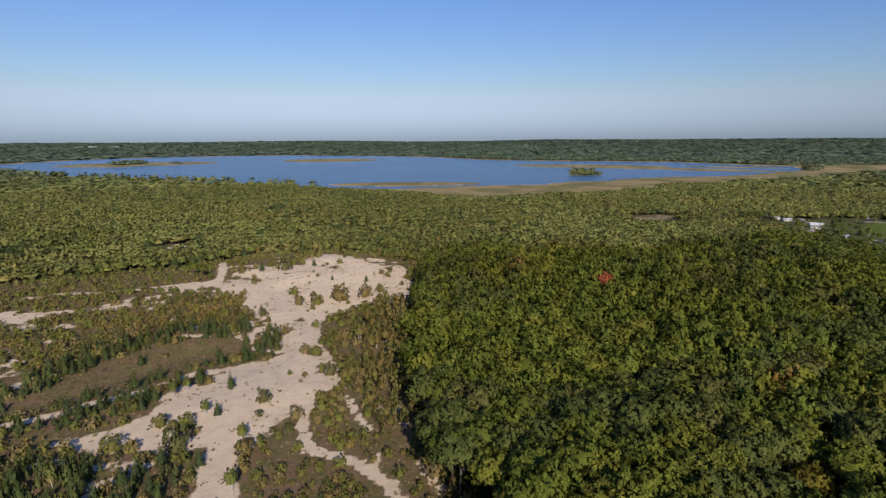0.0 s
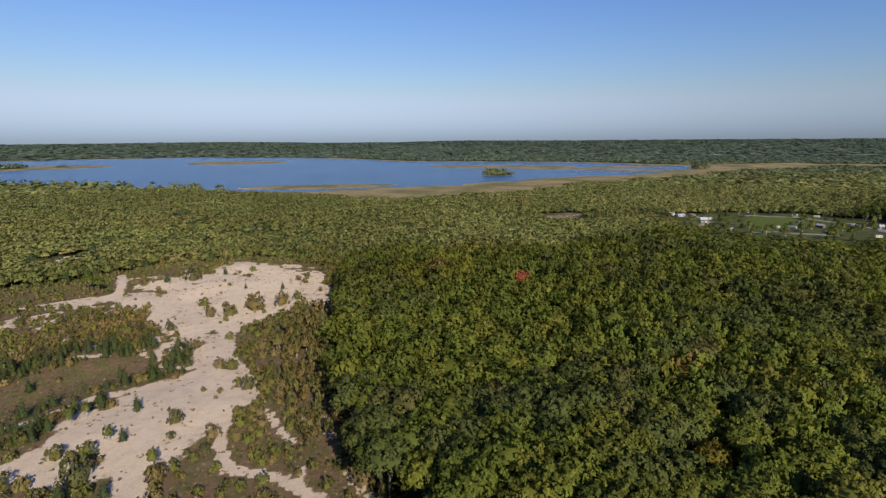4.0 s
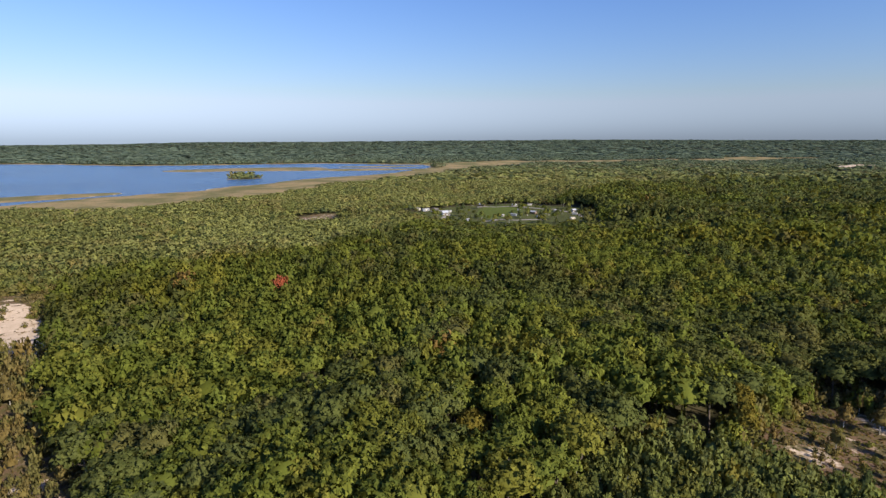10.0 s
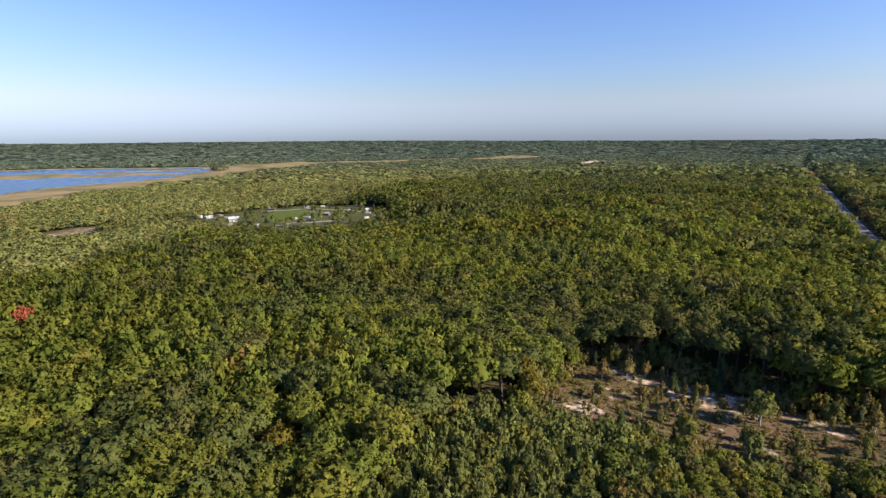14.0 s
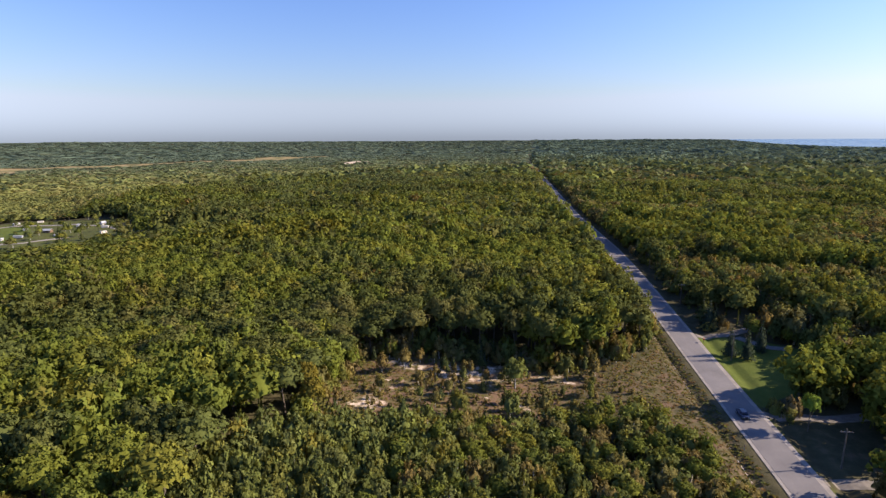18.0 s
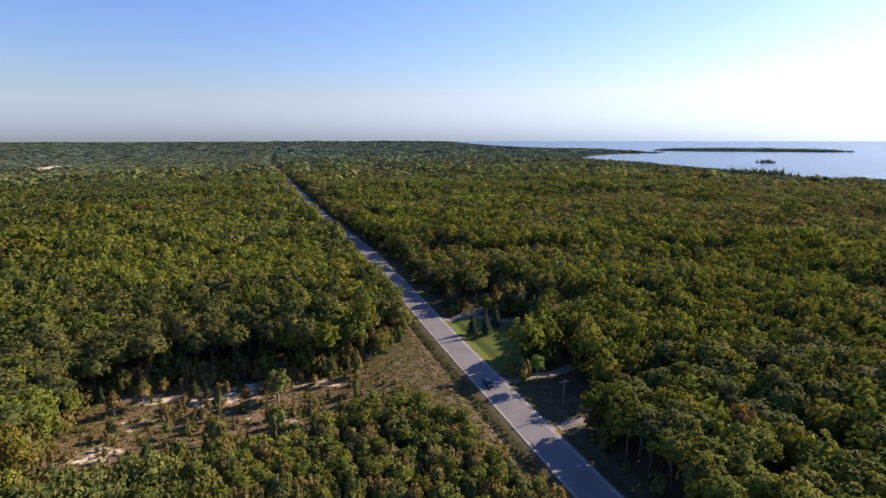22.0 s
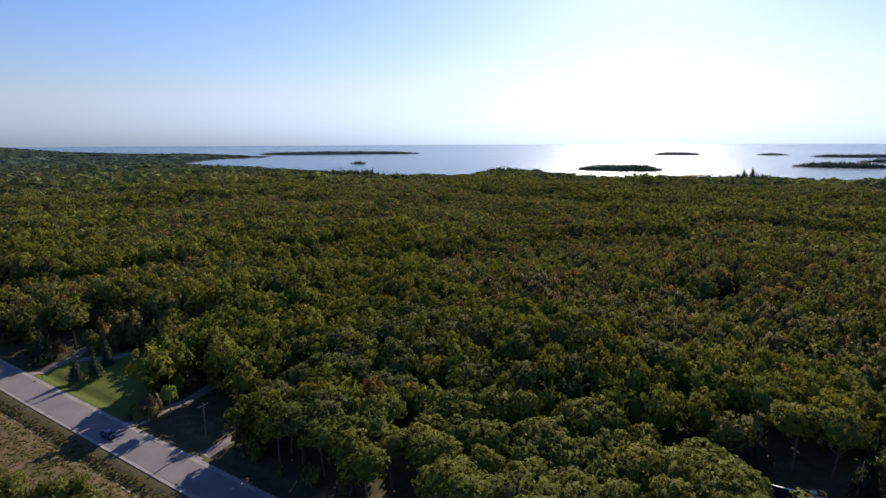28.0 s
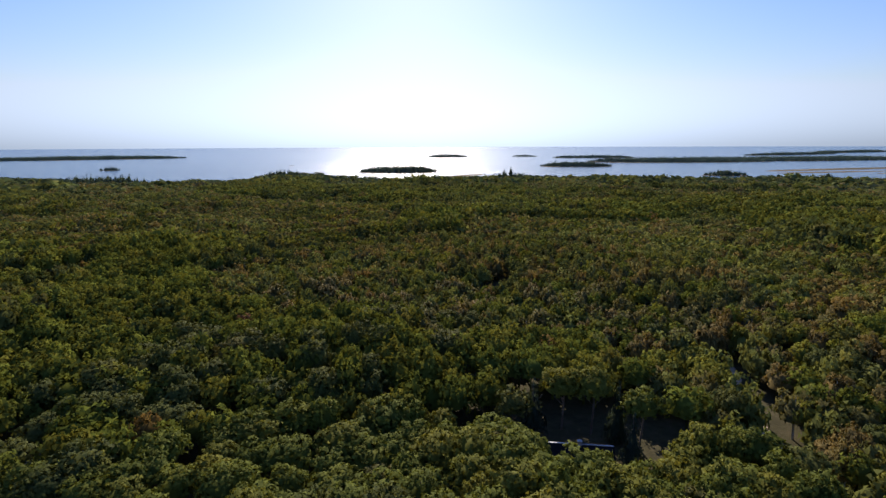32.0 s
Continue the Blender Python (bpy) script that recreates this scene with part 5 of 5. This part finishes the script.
def car(name, label, paint, m):
    ob = thing(name, label, "car", m)
    bm = bmesh.new()
    box(bm, -2.15, 2.15, -0.88, 0.88, 0.32, 0.95, 0.14)
    part("body", bm, paint, ob)
    bm = bmesh.new()
    made = bmesh.ops.create_cube(bm, size=1)
    for v in made["verts"]:
        up = v.co.z > 0
        v.co = Vector((v.co.x * (2.0 if up else 2.9) - 0.25, v.co.y * (1.3 if up else 1.62), 1.5 if up else 0.93))
    bmesh.ops.bevel(bm, geom=list(bm.edges), offset=0.09, segments=2, affect="EDGES")
    cab = part("cabin", bm, paint, ob)
    for s in (-1, 1):
        bm = bmesh.new()
        x0, x1 = (0.78, 1.17) if s > 0 else (-1.28, -1.67)
        q = [bm.verts.new(p) for p in ((x0 - 0.02, -0.56, 1.43), (x0 - 0.02, 0.56, 1.43), (x1 + 0.05 * s, 0.7, 1.0), (x1 + 0.05 * s, -0.7, 1.0))]
        bm.faces.new(q)
        bmesh.ops.solidify(bm, geom=bm.faces[:], thickness=0.03)
        part("windscreen" if s > 0 else "rear_window", bm, M["pane"], cab)
        part("side_window", box(bmesh.new(), -1.1, 0.6, s * 0.74 - 0.02, s * 0.74 + 0.02, 1.03, 1.36), M["pane"], cab)
        part("headlight", box(bmesh.new(), 2.1, 2.17, s * 0.62 - 0.2, s * 0.62 + 0.2, 0.62, 0.78, 0.02), M["lens"], ob)
        part("tail_light", box(bmesh.new(), -2.17, -2.1, s * 0.66 - 0.15, s * 0.66 + 0.15, 0.65, 0.82, 0.02), M["red_paint"], ob)
        part("mirror", box(bmesh.new(), 0.62, 0.78, s * 0.95 - 0.1, s * 0.95 + 0.1, 0.95, 1.08, 0.03), paint, ob)
        for px in (-1.3, 1.32):
            w = part("wheel", tube(bmesh.new(), (px, s * 0.78 - 0.11, 0.32), (px, s * 0.78 + 0.11, 0.32), 0.32, 0.32, 14), M["rubber"], ob)
            part("rim", tube(bmesh.new(), (px, s * 0.78 - 0.12, 0.32), (px, s * 0.78 + 0.12, 0.32), 0.19, 0.19, 10), M["metal"], w)
    part("bumper", box(bmesh.new(), 2.1, 2.2, -0.8, 0.8, 0.35, 0.55, 0.03), M["rubber"], ob)
    return ob


def at(px, py, turn=0.0, lift=0.0):
    return pose(px, py, float(height(px, py)) + lift, 0, 0, turn)


# ---------- the road's things ----------
car("car", "small dark blue car on the grey road", M["car_paint"], at(116.5, -44.6, 183, 0.17) @ Matrix.Scale(0.88, 4))


def utility_pole(px, py, h=9.0):
    ob = thing("utility_pole", "weathered wooden utility pole beside the road", "pole", at(px, py, 4), "poles along the road")
    part("pole", tube(bmesh.new(), (0, 0, -0.4), (0, 0, h), 0.16, 0.1, 8), M["pole"], ob)
    arm = part("crossarm", box(bmesh.new(), -0.06, 0.06, -1.1, 1.1, h - 0.75, h - 0.6), M["pole"], ob)
    for s in (-1, -0.35, 0.35, 1):
        part("insulator", tube(bmesh.new(), (0, s, h - 0.6), (0, s, h - 0.42), 0.05, 0.035), M["grey"], arm)
    return ob


for px in (99.1, 149.2, 200, 251, 302, 354):
    utility_pole(px, float(road_y(px)) - 8.6 - (1.2 if px < 110 else 0.2), 8.0)

box_thing = thing("mailbox", "red mailbox on a wooden post by a drive", "mailbox", at(160.7, -49.2))
part("post", box(bmesh.new(), -0.06, 0.06, -0.06, 0.06, -0.2, 1.1), M["pole"], box_thing)
mb = part("box", box(bmesh.new(), -0.35, 0.35, -0.17, 0.17, 1.1, 1.45, 0.05), M["red_paint"], box_thing)
part("flag", box(bmesh.new(), 0.05, 0.3, 0.17, 0.19, 1.3, 1.5), M["white"], mb)
for px, py in ((102.9, -40.2), (140, -38.6), (66, -41.2)):
    ob = thing("marker_post", "small white marker post at the ditch", "post", at(px, py), "marker posts along the ditch")
    part("post", box(bmesh.new(), -0.05, 0.05, -0.03, 0.03, -0.2, 1.1), M["white"], ob)
    part("reflector", box(bmesh.new(), -0.055, 0.055, -0.04, 0.04, 0.85, 1.0), M["red_paint"], ob)

# ---------- house in the trees ----------
cabin("house", "dark-roofed house in a shaded yard among trees", 12.0, 7.5, 2.7, 1.9, M["brown"], M["shingle"], at(-4, -97, 4), True)

for tx, ty, th, tk in ((-12, -107, 14, "spruce"), (-7, -109, 15, "maple"), (-1, -110, 14, "maple"), (5, -108, 13, "spruce"), (-16, -104, 13, "maple"), (9, -103, 12, "oak"), (-14, -99, 11, "spruce")):
    plant(tk, tx, ty, th, 1.1, "", "tall tree that shades the yard of the house", "trees round the house")
plant("spruce", 72, -965, 22, 1.6, "", "tall dark tree on the shore, above the others")
plant("spruce", 84, -968, 18, 1.6, "", "tall dark tree on the shore, above the others")

# ---------- trailers and cabins of the camp ----------
camp_tracks = ([(252, 412), (271, 410), (262, 386), (257, 364), (240, 352)], [(218, 315), (236, 311), (258, 322), (280, 318)], [(206, 280), (217, 268), (236, 270)],
               [(300, 382), (318, 378), (338, 368), (347, 334), (343, 305), (330, 285)], [(271, 327), (279, 308), (300, 296)], [(270, 262), (283, 252)])
for line in camp_tracks:
    ribbon("camp_track", line, 1.8, -1.8, M["gravel"], "pale gravel track through the camp", "road", 0.08, 4.0)
spots = [(213, 356), (211, 347), (242, 391), (246, 384), (263, 414), (274, 413), (250, 378), (262, 372), (252, 364), (224, 331), (231, 328), (229, 321), (253, 334), (264, 334), (315, 394),
         (286, 331), (293, 326), (259, 292), (244, 279), (336, 373), (350, 367), (336, 356), (321, 350), (314, 325), (302, 306), (351, 334), (339, 324), (349, 313), (336, 300), (292, 279),
         (308, 277), (277, 262), (227, 256)]
spots = [s for i, s in enumerate(spots) if i % 4 != 1]
first = {}
pick = random.Random(4)
for i, (px, py) in enumerate(spots):
    turn = pick.choice((20, 35, 110, 125, -15)) + pick.uniform(-8, 8)
    style = ("white", "cream", "grey", "cabin", "white", "grey", "shed")[i % 7]
    if style in ("white", "cream", "grey"):
        if style not in first:
            first[style] = trailer({"white": "white camper trailer with dark windows on grass", "cream": "cream camper trailer parked on grass", "grey": "grey camper trailer parked under trees"}[style],
                                   {"white": 6.0, "cream": 5.5, "grey": 7.5}[style], M[style], at(px, py, turn), "trailers of the camp")
        else:
            copy_thing(first[style], at(px, py, turn) @ Matrix.Scale(0.7, 4))
    elif style not in first:
        first[style] = cabin("cabin" if style == "cabin" else "shed", "small brown cabin with a grey roof" if style == "cabin" else "low white shed with a pale metal roof", 7.0 if style == "cabin" else 4.5,
                             5.0 if style == "cabin" else 3.5, 2.3, 1.2, M["brown"] if style == "cabin" else M["white"], M["grey"] if style == "cabin" else M["tin"], at(px, py, turn), False, "cabins of the camp")
    else:
        copy_thing(first[style], at(px, py, turn) @ Matrix.Scale(0.7, 4))
x, y = scatter(7.5, 205, 375, 245, 420, 111)
clear = np.min([np.hypot(x - px, y - py) for px, py in spots], axis=0) > 5
for line in camp_tracks:
    clear &= near_line(line, x, y) > 4
keep = clear & (depth_in(TOWN, x, y) > -2) & (depth_in(FIELD_GREEN, x, y) < 0) & (rng.uniform(0, 1, len(x)) < 0.4)
for px, py in zip(x[keep], y[keep]):
    plant(pick.choice(("maple", "oak", "aspen", "pine")), float(px), float(py), pick.uniform(3.5, 7), 1.1, "", "shade tree between the trailers of the camp", "trees of the camp")

# ---------- cottages on the shore, barns beyond the lake ----------
for px, py, turn in ((412, -850, 30), (432, -862, 10), (216, -895, 60)):
    cabin("cottage", "white shore cottage with a pale metal roof", 10, 7, 3.0, 2.0, M["white"], M["tin"], at(px, py, turn), False, "cottages on the shore")
for px, py in ((-1987, 3135), (-2090, 3170), (-1900, 3200)):
    cabin("barn", "long white farm barn beyond the lake", 42, 12, 3.0, 2.5, M["white"], M["tin"], at(px, py, 30), False, "barns beyond the lake")
